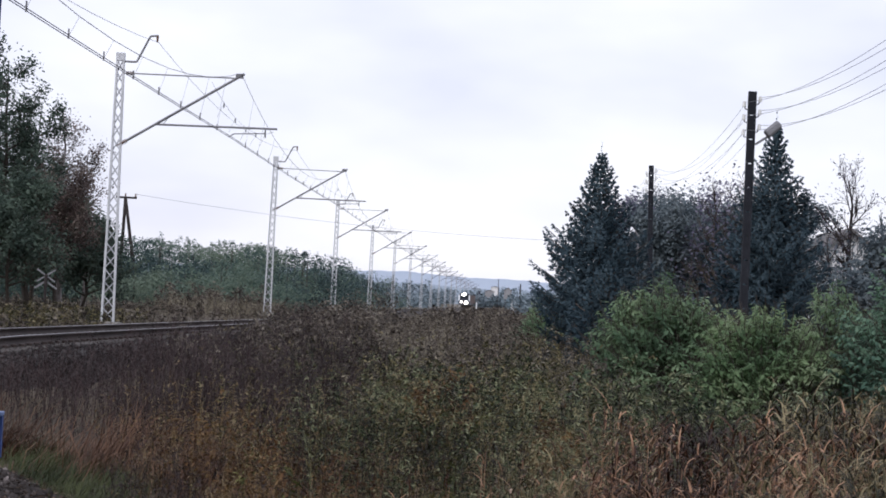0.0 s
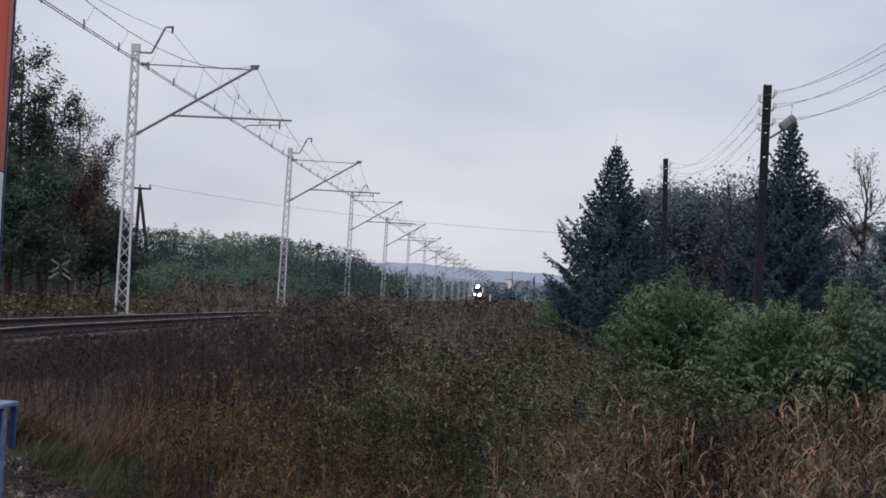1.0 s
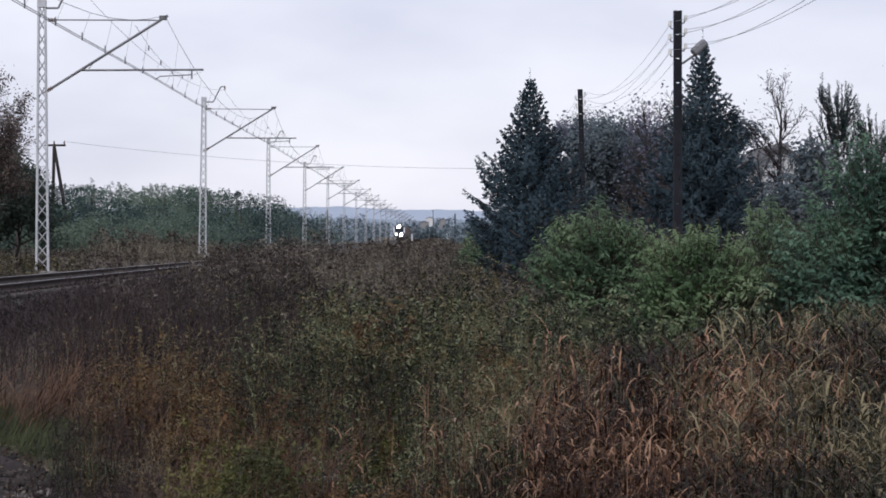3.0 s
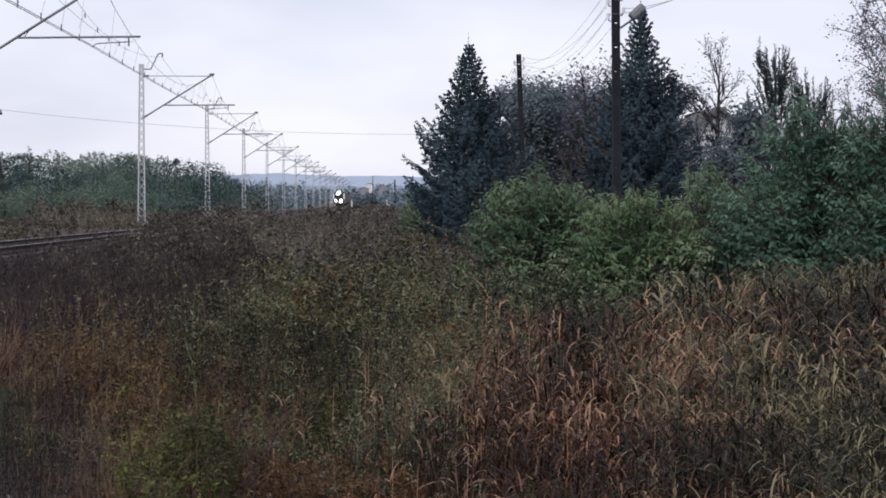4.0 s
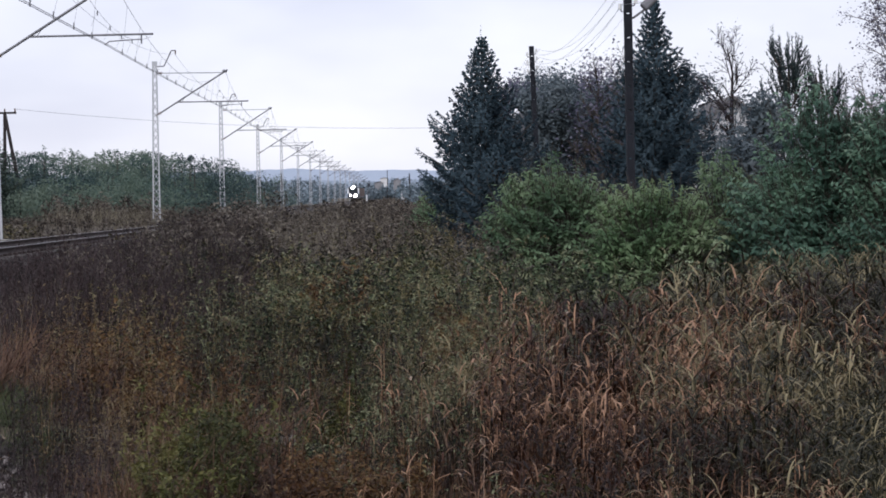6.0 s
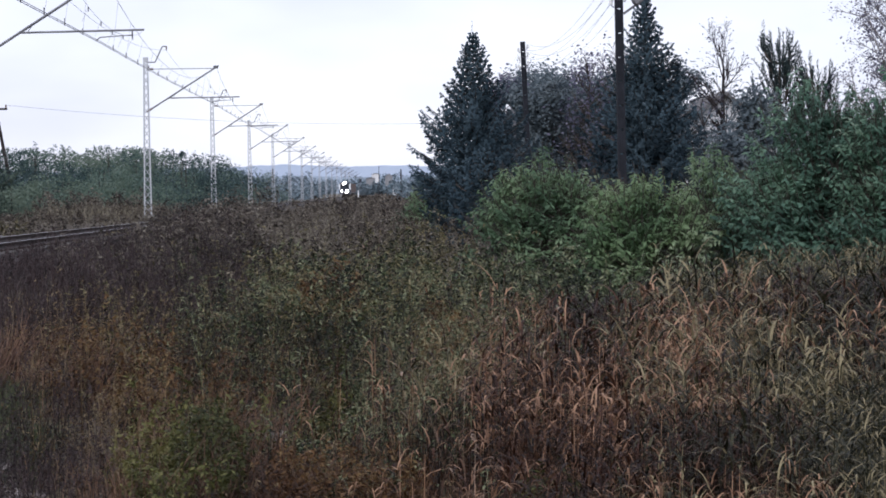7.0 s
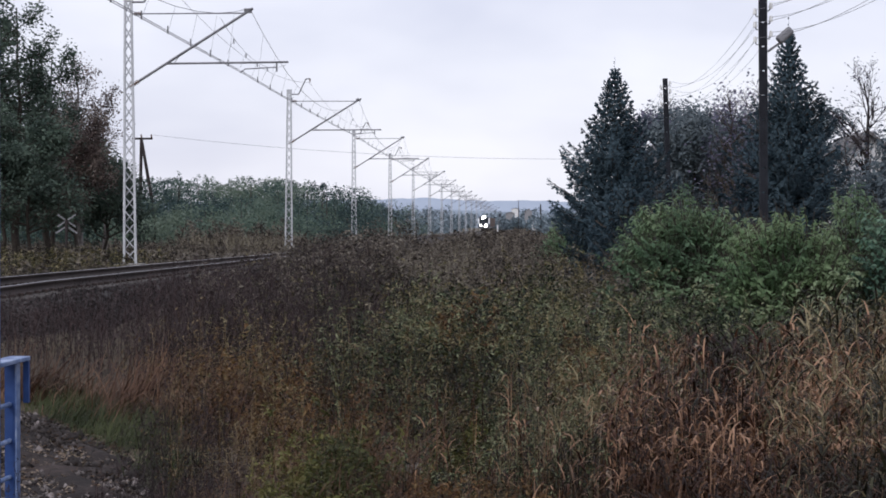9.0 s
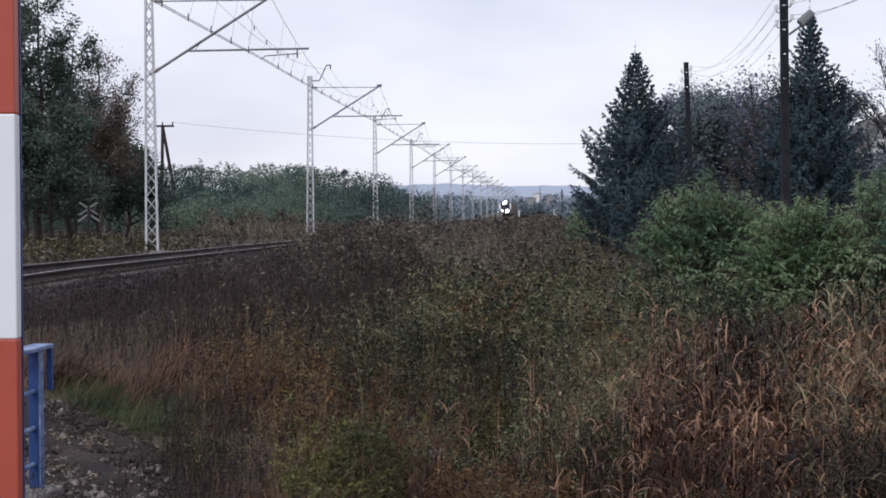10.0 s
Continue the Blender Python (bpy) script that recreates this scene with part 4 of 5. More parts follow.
        o.matrix_basis = pose(0.24 * sx, 0.012, 1.30 - g, 0, a, 0)


# ---------------------------------------------------------------- far buildings
def build_house(x, y, w, d, h, roof_h, wall, label, turn=0, windows=2):
    g = float(land(x, y)) - 0.1
    hs = empty("house", pose(x, y, g, 0, 0, turn), label=label, category="house")
    bm = bmesh.new()
    box(bm, -w / 2, w / 2, -d / 2, d / 2, 0, h)
    for e in (-d / 2, d / 2):
        f = [bm.verts.new(c) for c in ((-w / 2, e, h), (w / 2, e, h), (0, e, h + roof_h))]
        bm.faces.new(f)
    wl_ = part("wall", bm, M[wall], hs)
    bm = bmesh.new()
    for s in (-1, 1):
        e0, e1 = d / 2 + 0.4, 0.4
        q = [Vector((0, -e0, h + roof_h + 0.12)), Vector((0, e0, h + roof_h + 0.12)), Vector((s * (w / 2 + e1), e0, h - 0.25)), Vector((s * (w / 2 + e1), -e0, h - 0.25))]
        top = [bm.verts.new(c) for c in q]
        low = [bm.verts.new(c - Vector((0, 0, 0.14))) for c in q]
        bm.faces.new(top)
        bm.faces.new(low[::-1])
        for i in range(4):
            bm.faces.new([top[i], low[i], low[(i + 1) % 4], top[(i + 1) % 4]])
    rf = part("roof", bm, M["roof"], hs, "dark pitched roof")
    bm = bmesh.new()
    box(bm, w * 0.1, w * 0.1 + 0.5, -0.3, 0.3, h + roof_h * 0.4, h + roof_h + 0.25, 0.02)
    part("chimney", bm, M["grey_plaster"], rf)
    for i in range(windows):
        for z in ([1.0] if h < 4 else [1.0, 3.6]) + ([h + 0.5] if roof_h > 2 and i == 0 else []):
            cx = -w / 2 + w * (i + 0.5) / windows if z < h else 0
            bm = bmesh.new()
            box(bm, cx - 0.5, cx + 0.5, -d / 2 - 0.04, -d / 2 + 0.05, z, z + 1.3)
            wd = part("window", bm, M["white_paint"], wl_)
            for sx in (-0.23, 0.23):
                bm = bmesh.new()
                box(bm, cx + sx - 0.2, cx + sx + 0.2, -d / 2 - 0.06, -d / 2 - 0.035, z + 0.08, z + 1.22)
                part("pane", bm, M["glass"], wd)


def build_far_place():
    build_house(14.9, 90, 4.2, 7, 3.95, 1.5, "plaster", "weathered house gable hidden behind trees", 0, 2)
    build_house(2.8, 1200, 5.0, 8, 9.8, 0.5, "grey_plaster", "pale flat roofed building far down the line", 0, 2)
    build_house(5.9, 1250, 4.4, 6, 12.0, 0.4, "plaster", "narrow white building far down the line", 0, 2)
    build_house(13.2, 1200, 4.2, 7, 10.0, 1.5, "grey_plaster", "grey house with a dark roof far down the line", 0, 2)
    build_house(7.9, 560, 1.6, 2.4, 2.3, 0.3, "plaster", "small white shed far down the line", 0, 1)
    for x, y, h, r, nm in ((7.94, 470, 6.4, 0.19, "dark wooden pole far down the line"), (3.3, 520, 7.9, 0.09, "slender pole far down the line"), (-19, 430, 6.5, 0.19, "dark pole far beside the railway")):
        g = float(land(x, y))
        up = empty("utility_pole", pose(x, y, g), label=nm, category="utility pole")
        bm = bmesh.new()
        tube(bm, (0, 0, -0.2), (0, 0, h), r, r * 0.75, 10)
        part("shaft", bm, M["old_wood"], up)
    g = float(land(-1.9, 520))
    sp = empty("railway_signal", pose(-1.9, 520, g), label="white railway signal post with a dark lamp board", category="signal")
    bm = bmesh.new()
    tube(bm, (0, 0, -0.2), (0, 0, 1.9), 0.17, 0.15, 10)
    part("base_post", bm, M["white_paint"], sp)
    bm = bmesh.new()
    tube(bm, (0.1, 0, 1.8), (0.55, 0, 4.0), 0.07, 0.06, 8)
    part("arm_post", bm, M["dull_steel"], sp)
    bm = bmesh.new()
    box(bm, 0.3, 0.85, -0.15, 0.1, 3.9, 4.7, 0.08)
    part("lamp_board", bm, M["loco"], sp)


# ---------------------------------------------------------------- trees
def grow(h, r, n_limb, up, seed, stem=0.02):
    """Trunk, limbs and twigs of a broadleaved tree; returns rods and the twig ends."""
    g = np.random.default_rng(seed)
    segs, ends = [], []
    p = np.zeros(3)
    rad = stem * h
    trunk = [p]
    for k in range(8):
        q = trunk[-1] + np.array([g.normal(0, 0.014 * h), g.normal(0, 0.014 * h), h / 8])
        segs.append((trunk[-1], q, rad * (1 - k / 9), rad * (1 - (k + 1) / 9)))
        trunk.append(q)
    for k in range(n_limb):
        t = 0.2 + 0.75 * (k + g.uniform()) / n_limb
        i = min(7, int(t * 8))
        a = trunk[i] + (trunk[i + 1] - trunk[i]) * (t * 8 - i)
        az = g.uniform(0, 2 * np.pi)
        L = r * (1.15 - 0.65 * t) * g.uniform(0.7, 1.15)
        d = np.array([np.cos(az), np.sin(az), up * g.uniform(0.6, 1.3)])
        d /= np.linalg.norm(d)
        lr = rad * (1 - t) * 0.5 + 0.012
        last = a
        for s in range(3):
            d = d + np.array([g.normal(0, 0.2), g.normal(0, 0.2), 0.16])
            d /= np.linalg.norm(d)
            q = last + d * L / 3
            segs.append((last, q, lr * (1 - s / 3.4), lr * (1 - (s + 1) / 3.4)))
            for _ in range(3):
                e = d + g.normal(0, 0.55, 3) + np.array([0, 0, 0.25])
                e /= np.linalg.norm(e)
                w = q + e * L * g.uniform(0.22, 0.5)
                segs.append((q, w, lr * 0.4, lr * 0.16))
                ends.append(w)
                for _ in range(3):
                    e2 = e + g.normal(0, 0.5, 3)
                    e2 /= np.linalg.norm(e2)
                    w0 = q + (w - q) * g.uniform(0.3, 1)
                    w2 = w0 + e2 * L * g.uniform(0.12, 0.3)
                    segs.append((w0, w2, lr * 0.2, lr * 0.1))
                    ends.append(w2)
            last = q
    a = np.array([s[0] for s in segs])
    b = np.array([s[1] for s in segs])
    r0 = np.maximum(0.006, np.array([s[2] for s in segs]))
    r1 = np.maximum(0.005, np.array([s[3] for s in segs]))
    return rods(a, b, r0, r1, 4), np.array(ends)


def build_tree(name, x, y, h, r, leaf, bark, label, seed, per_end=8, size=0.11, n_limb=16, up=0.9, clump=0.22, stem=0.02):
    g = float(land(x, y))
    t = empty(name, pose(x, y, g - 0.1, 0, 0, seed * 37 % 360), label=label, category="tree")
    wood, ends = grow(h, r, n_limb, up, seed, stem)
    part_np("trunk", wood, M[bark], t)
    if per_end:
        p = np.repeat(ends, per_end, 0)
        p = p + rng.normal(0, clump, p.shape)
        p[:, 2] = np.maximum(p[:, 2], 0.3)
        s = size * rng.uniform(0.6, 1.3, len(p))
        out = unit(unit((p - np.array([0, 0, 0.5 * h])) / np.array([r, r, 0.5 * h])) + 0.7 * unit(p - np.repeat(ends, per_end, 0)) + np.array([0, 0, 0.35]))
        part_np("crown", facing(leaves(p, s, s * 0.65), out), M[leaf], t)
    return t


def build_spruce(x, y, h, r, seed, label, droop=0.25):
    g = np.random.default_rng(seed)
    gz = float(land(x, y))
    t = empty("spruce_tree", pose(x, y, gz - 0.05), label=label, category="tree")
    a, b, wid, tips, tdir = [np.zeros(3)], [np.array([0, 0, h - 0.1])], [0.05], [], []
    z = 0.15
    while z < h - 0.1:
        f = z / h
        R = r * (1 - f) ** 1.12 * (0.42 + 0.58 * min(1, f / 0.42)) * g.uniform(0.82, 1.08)
        nb = 12 if f < 0.7 else (10 if f < 0.86 else 8)
        off = g.uniform(0, 6.28)
        for k in range(nb):
            az = off + k * 2 * np.pi / nb + g.normal(0, 0.15)
            L = R * g.uniform(0.66, 1.18) + 0.03
            d = np.array([np.cos(az), np.sin(az), 0])
            rise = 0.35 * f - droop * (1 - f)
            pts = [np.array([0, 0, z]) + d * L * s + np.array([0, 0, L * (rise * s + 0.30 * s * s * s)]) for s in np.linspace(0, 1, 6)]
            for p0, p1 in zip(pts[:-1], pts[1:]):
                a.append(p0), b.append(p1), wid.append(0.012)
            side = np.array([-d[1], d[0], 0])
            m = max(4, int(L / 0.085))
            for j in range(m):
                s = 0.03 + 0.97 * (j + 0.5) / m
                i = min(4, int(s * 5))
                p0 = pts[i] + (pts[i + 1] - pts[i]) * (s * 5 - i)
                sg = 1 if j % 2 else -1
                tl = (0.30 * L * (1.08 - s) + 0.03 + 0.08 * (1 - f)) * (1 if f < 0.75 else max(0.3, 1 - 3.2 * (f - 0.75)))
                e = d * 0.75 + side * sg * g.uniform(0.5, 0.9) + np.array([0, 0, g.uniform(-0.35, 0.15)])
                e /= np.linalg.norm(e)
                tips.append(p0), tdir.append(e * tl)
            tips.append(pts[-1]), tdir.append(d * (0.04 + 0.1 * (1 - f)) + np.array([0, 0, 0.06]))
        z += (0.155 if f < 0.6 else 0.14 if f < 0.86 else 0.125) * g.uniform(0.8, 1.2)
    tips.append(np.array([0, 0, h - 0.3])), tdir.append(np.array([0, 0, 0.62]))
    a, b = np.array(a), np.array(b)
    part_np("trunk", rods(a, b, np.array(wid), np.array(wid) * np.where(np.array(wid) > 0.03, 0.25, 0.7), 4), M["bark"], t)
    tips, tdir = np.array(tips), np.array(tdir)
    tl = np.linalg.norm(tdir, axis=1)
    n_n = 11
    s = (np.arange(n_n) + 0.5) / n_n
    p = (tips[:, None] + tdir[:, None] * s[None, :, None]).reshape(-1, 3)
    az = np.repeat(np.arctan2(tdir[:, 1], tdir[:, 0]), n_n) + g.normal(0, 0.55, len(p))
    pit = np.repeat(np.arcsin(np.clip(tdir[:, 2] / np.maximum(tl, 1e-6), -1, 1)), n_n) + g.normal(0, 0.5, len(p))
    out = unit(p * np.array([1, 1, 0]) + 1e-6) * 0.8 + 0.5 * np.repeat(unit(tdir), n_n, 0) + np.array([0, 0, 0.35])
    part_np("needles", facing(leaves(p, g.uniform(0.08, 0.15, len(p)) * np.clip(1.5 - p[:, 2] / h, 0.5, 1), 0.047, az, pit), unit(out), 0.3), M["spruce"], t)
    return t


def build_pine(x, y, h, seed, label):
    """A young pine with upright candles of needles."""
    g = np.random.default_rng(seed)
    gz = float(land(x, y))
    t = empty("pine_tree", pose(x, y, gz - 0.05), label=label, category="tree")
    segs, shoots = [], []
    top = h * 0.86
    segs.append((np.zeros(3), np.array([0, 0, top]), 0.09, 0.03))
    shoots.append((np.array([0, 0, top]), np.array([0, 0, h - top])))
    z = 0.8
    while z < top:
        f = z / h
        for k in range(7):
            az = g.uniform(0, 6.28)
            L = 1.5 * (1 - f) ** 0.6 * g.uniform(0.6, 1.1) + 0.15
            d = np.array([np.cos(az), np.sin(az), 0])
            last = np.array([0, 0, z])
            for s in range(4):
                q = last + (d * (1 - 0.15 * s) + np.array([0, 0, 0.15 + 0.28 * s])) * L / 4
                segs.append((last, q, 0.025, 0.016))
                e = d * 0.3 + g.normal(0, 0.15, 3) + np.array([0, 0, 0.8])
                if s > 0:
                    shoots.append((q, e / np.linalg.norm(e) * g.uniform(0.4, 0.75)))
                last = q
            shoots.append((last, np.array([0.08 * d[0], 0.08 * d[1], g.uniform(0.6, 1.05)])))
        z += 0.42
    part_np("trunk", rods(np.array([s[0] for s in segs]), np.array([s[1] for s in segs]), np.array([s[2] for s in segs]), np.array([s[3] for s in segs]), 6), M["bark"], t)
    p0, d = np.array([s[0] for s in shoots]), np.array([s[1] for s in shoots])
    n_n = 44
    s = (np.arange(n_n) + 0.5) / n_n
    p = (p0[:, None] + d[:, None] * s[None, :, None]).reshape(-1, 3)
    part_np("needles", leaves(p, g.uniform(0.08, 0.135, len(p)), 0.03, g.uniform(0, 6.28, len(p)), g.uniform(0.5, 1.3, len(p))), M["pine"], t)
    return t


def build_bush(x, y, w, d, h, leaf, seed, label, shoots=900, size=0.118):
    """A broad shrub in lumps of arching shoots, each set with paired drooping leaves."""
    g = np.random.default_rng(seed)
    gz = float(land(x, y))
    t = empty("bush", pose(x, y, gz - 0.05), label=label, category="bush")
    n = shoots
    k = max(8, n // 60)
    laz, lel = g.uniform(0, 2 * np.pi, k), np.arcsin(g.uniform(0.0, 1.0, k) ** 0.8)
    lump = np.stack([np.cos(laz) * np.cos(lel), np.sin(laz) * np.cos(lel), np.sin(lel)], 1) * g.uniform(0.45, 0.80, k)[:, None]
    lr = g.uniform(0.30, 0.46, k)
    j = g.integers(0, k, n)
    off = unit(g.normal(0, 1, (n, 3)) + 0.7 * unit(lump[j])) * (g.uniform(0.2, 1, n) ** 0.6 * lr[j])[:, None]
    scale = np.array([w / 2, d / 2, h * 0.92])
    base = (lump[j] + off) * scale
    base[:, 2] = np.maximum(0.06, base[:, 2] + 0.04)
    outward = unit(unit(lump[j]) * 1.0 + unit(off) * 0.6 + np.array([0, 0, 0.35]))
    dirn = unit(outward * 0.8 + np.array([0, 0, 0.45]) + g.normal(0, 0.28, base.shape))
    L = g.uniform(0.25, 0.52, n) * np.where(g.uniform(0, 1, n) > 0.95, 1.5, 1)
    pick = g.choice(n, min(n, 260), replace=False)
    root = base * np.array([0.22, 0.22, 0])
    mid = (root[pick] + base[pick]) / 2 + np.array([0, 0, 0.10 * h])
    wood = join(rods(root[pick], mid, 0.02, 0.013, 4), rods(mid, base[pick], 0.013, 0.008, 4), rods(base, base + dirn * L[:, None], 0.005, 0.003, 3))
    part_np("stem_frame", wood, M["bark"], t)
    m = 10
    s = (np.arange(m) // 2 * 2 + 1.2) / m
    p = base[:, None] + dirn[:, None] * (L[:, None] * s[None])[:, :, None]
    p = (p + np.stack([np.zeros((n, m)), np.zeros((n, m)), -0.35 * s[None] ** 2 * L[:, None]], 2)).reshape(-1, 3)
    side = np.tile(np.where(np.arange(m) % 2, 1.15, -1.15), n)
    az2 = np.repeat(np.arctan2(dirn[:, 1], dirn[:, 0]), m) + side + g.normal(0, 0.3, n * m)
    s2 = size * g.uniform(0.65, 1.25, len(p))
    out = np.repeat(outward, m, 0)
    part_np("foliage", facing(leaves(p, s2, s2 * 0.42, az2, g.uniform(-0.9, 0.1, len(p)), 0.35), out, 0.18), M[leaf], t)
    return t


# ---------------------------------------------------------------- rough vegetation
def scatter(n, az0, az1, y0, y1, edge=0.0, near=1.0):
    """Points of the field between two headings and two distances."""
    y = y0 + (y1 - y0) * rng.uniform(0, 1, n) ** near
    a = np.radians(rng.uniform(az0, az1, n) + edge * rng.normal(size=n))
    x = y * np.tan(a)
    p = np.stack([x, y, land(x, y) - 0.02], 1)
    # keeps the camera's sight line to the slab clear of plants
    return p[(np.abs(x + 0.0493 * y) > 0.2) | (y < 13.4) | (y > 16.3)]


def clumped(p, k, spread):
    q = np.repeat(p, k, 0)
    q[:, :2] += rng.normal(0, spread, (len(q), 2))
    q[:, 2] = land(q[:, 0], q[:, 1]) - 0.02
    return q


def reed_plants(p, h, leaf_len=0.34, per=7, wid=0.017):
    """Upright stems with arching leaves, broken tips here and there."""
    n = len(p)
    ht = h * rng.uniform(0.65, 1.15, n) * np.clip((p[:, 1] - 4.5) / 9.5, 0.45, 1)
    az = rng.uniform(0, 2 * np.pi, n)
    lean = np.abs(rng.normal(0.06, 0.10, n))
    stems = ribbons(p, az, ht, np.full(n, 0.007), lean, lean * 1.5, 2, tip=0.4)
    k = np.repeat(np.arange(n), per)
    f = rng.uniform(0.25, 1.0, len(k))
    d = ht[k] * f
    th = lean[k] + lean[k] * 0.75 * f
    q = p[k] + np.stack([np.sin(th) * d * np.cos(az[k]), np.sin(th) * d * np.sin(az[k]), np.cos(th) * d], 1)
    m = len(k)
    near = np.clip(q[:, 1] / 15, 0.58, 1.1)
    ll = leaf_len * rng.uniform(0.45, 1.25, m) * near
    blades = ribbons(q, rng.uniform(0, 2 * np.pi, m), ll, wid * rng.uniform(0.6, 1.3, m) * near, rng.uniform(0.2, 1.2, m), rng.uniform(0.9, 2.6, m), 4, tip=0.08, swing=0.4)
    return join(stems, blades)


def weed_plants(p, h, twigs=6, leaf=0.05, per_twig=4, stem_w=0.006, wide=0.6):
    """Branching stalks set with small withered leaves and seed heads."""
    n = len(p)
    h = h * np.clip((p[:, 1] - 6.5) / 9.5, 0.32, 1)
    lump = np.array([noise.noise(Vector((x * 1.3, y * 0.8, 4.0))) for x, y in p[:, :2]])
    ht = h * rng.uniform(0.55, 1.12, n) * np.clip(0.86 + 0.95 * lump, 0.42, 1.12)
    az = rng.uniform(0, 2 * np.pi, n)
    lean = np.abs(rng.normal(0.13, 0.17, n))
    stems = ribbons(p, az, ht, np.full(n, stem_w * 0.75), lean, lean, 2, tip=0.35)
    k = np.repeat(np.arange(n), twigs)
    m = len(k)
    f = rng.uniform(0.3, 1.0, m)
    d = ht[k] * f
    th = lean[k] * 1.3
    q = p[k] + np.stack([np.sin(th) * d * np.cos(az[k]), np.sin(th) * d * np.sin(az[k]), np.cos(th) * d], 1)
    a2 = rng.uniform(0, 2 * np.pi, m)
    ln = ht[k] * rng.uniform(0.12, 0.34, m) * (1.2 - 0.5 * f)
    l2 = rng.uniform(0.3, wide + 0.75, m)
    tw = ribbons(q, a2, ln, np.full(m, stem_w * 0.6), l2, np.zeros(m), 1, tip=0.5)
    kk = np.repeat(np.arange(m), per_twig)
    s = rng.uniform(0.15, 1.05, len(kk))
    pp = q[kk] + np.stack([np.sin(l2[kk]) * np.cos(a2[kk]), np.sin(l2[kk]) * np.sin(a2[kk]), np.cos(l2[kk])], 1) * (ln[kk] * s)[:, None]
    sz = leaf * rng.uniform(0.5, 1.4, len(kk)) * np.clip(pp[:, 1] / 26, 0.5, 1.3)
    return join(stems, tw, leaves(pp, sz, sz * 0.36))


def grass_tufts(p, per, h, wid=0.008, spread=0.05, curl=1.0, blown=0.0):
    q = clumped(p, per, spread)
    m = len(q)
    az = rng.uniform(0, 2 * np.pi, m)
    az = az * (1 - blown) + blown * rng.normal(-0.2, 0.9, m)
    return ribbons(q, az, h * rng.uniform(0.5, 1.2, m), np.full(m, wid), rng.uniform(0.02, 0.4, m), curl * rng.uniform(0.2, 1.4, m), 3, tip=0.08, swing=0.4)


def stuff(name, vf, mat, label, category):
    tagged(part_np(name, vf, M[mat]), label, category, kind="stuff")


def off_path(p):
    edge = np.interp(p[:, 1], [-6, 8, 12, 14, 16.5, 18, 19.5, 20], [2.5, 1.2, -1.4, -2.35, -2.9, -3.5, -4.6, -9])
    return p[(p[:, 0] > edge + 0.05) | (p[:, 1] > 19.8)]


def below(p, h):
    """Caps growth at sight-line angles from the camera, fitted to its view of the track."""
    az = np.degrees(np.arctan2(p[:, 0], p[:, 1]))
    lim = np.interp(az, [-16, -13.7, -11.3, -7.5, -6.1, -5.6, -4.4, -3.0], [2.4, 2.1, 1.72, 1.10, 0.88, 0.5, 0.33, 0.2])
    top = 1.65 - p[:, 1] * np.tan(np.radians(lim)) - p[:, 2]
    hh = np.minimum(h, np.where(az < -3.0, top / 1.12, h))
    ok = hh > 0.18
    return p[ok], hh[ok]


def drift(n, az0, az1, y0, y1, seed, bias=0.0, near=1.0):
    """Points in ragged drifts: thinned where a broad noise runs low, frayed at the sides."""
    p = scatter(n, az0 - 2.2, az1 + 2.2, y0 * 0.93, y1 * 1.07, 0.4, near)
    az = np.degrees(np.arctan2(p[:, 0], p[:, 1]))
    k = np.array([noise.noise(Vector((x * 0.55 + seed, y * 0.30, seed * 1.7))) for x, y in p[:, :2]])
    k = k + 0.55 * np.array([noise.noise(Vector((x * 1.9 + seed, y * 1.1, seed * 3.1))) for x, y in p[:, :2]])
    side = np.minimum(az - az0, az1 - az) / 2.4
    ends = np.minimum(p[:, 1] / y0 - 1, 1 - p[:, 1] / y1) / 0.08
    return p[k + bias + 0.35 * np.clip(np.minimum(side, ends), -1, 1) > 0]


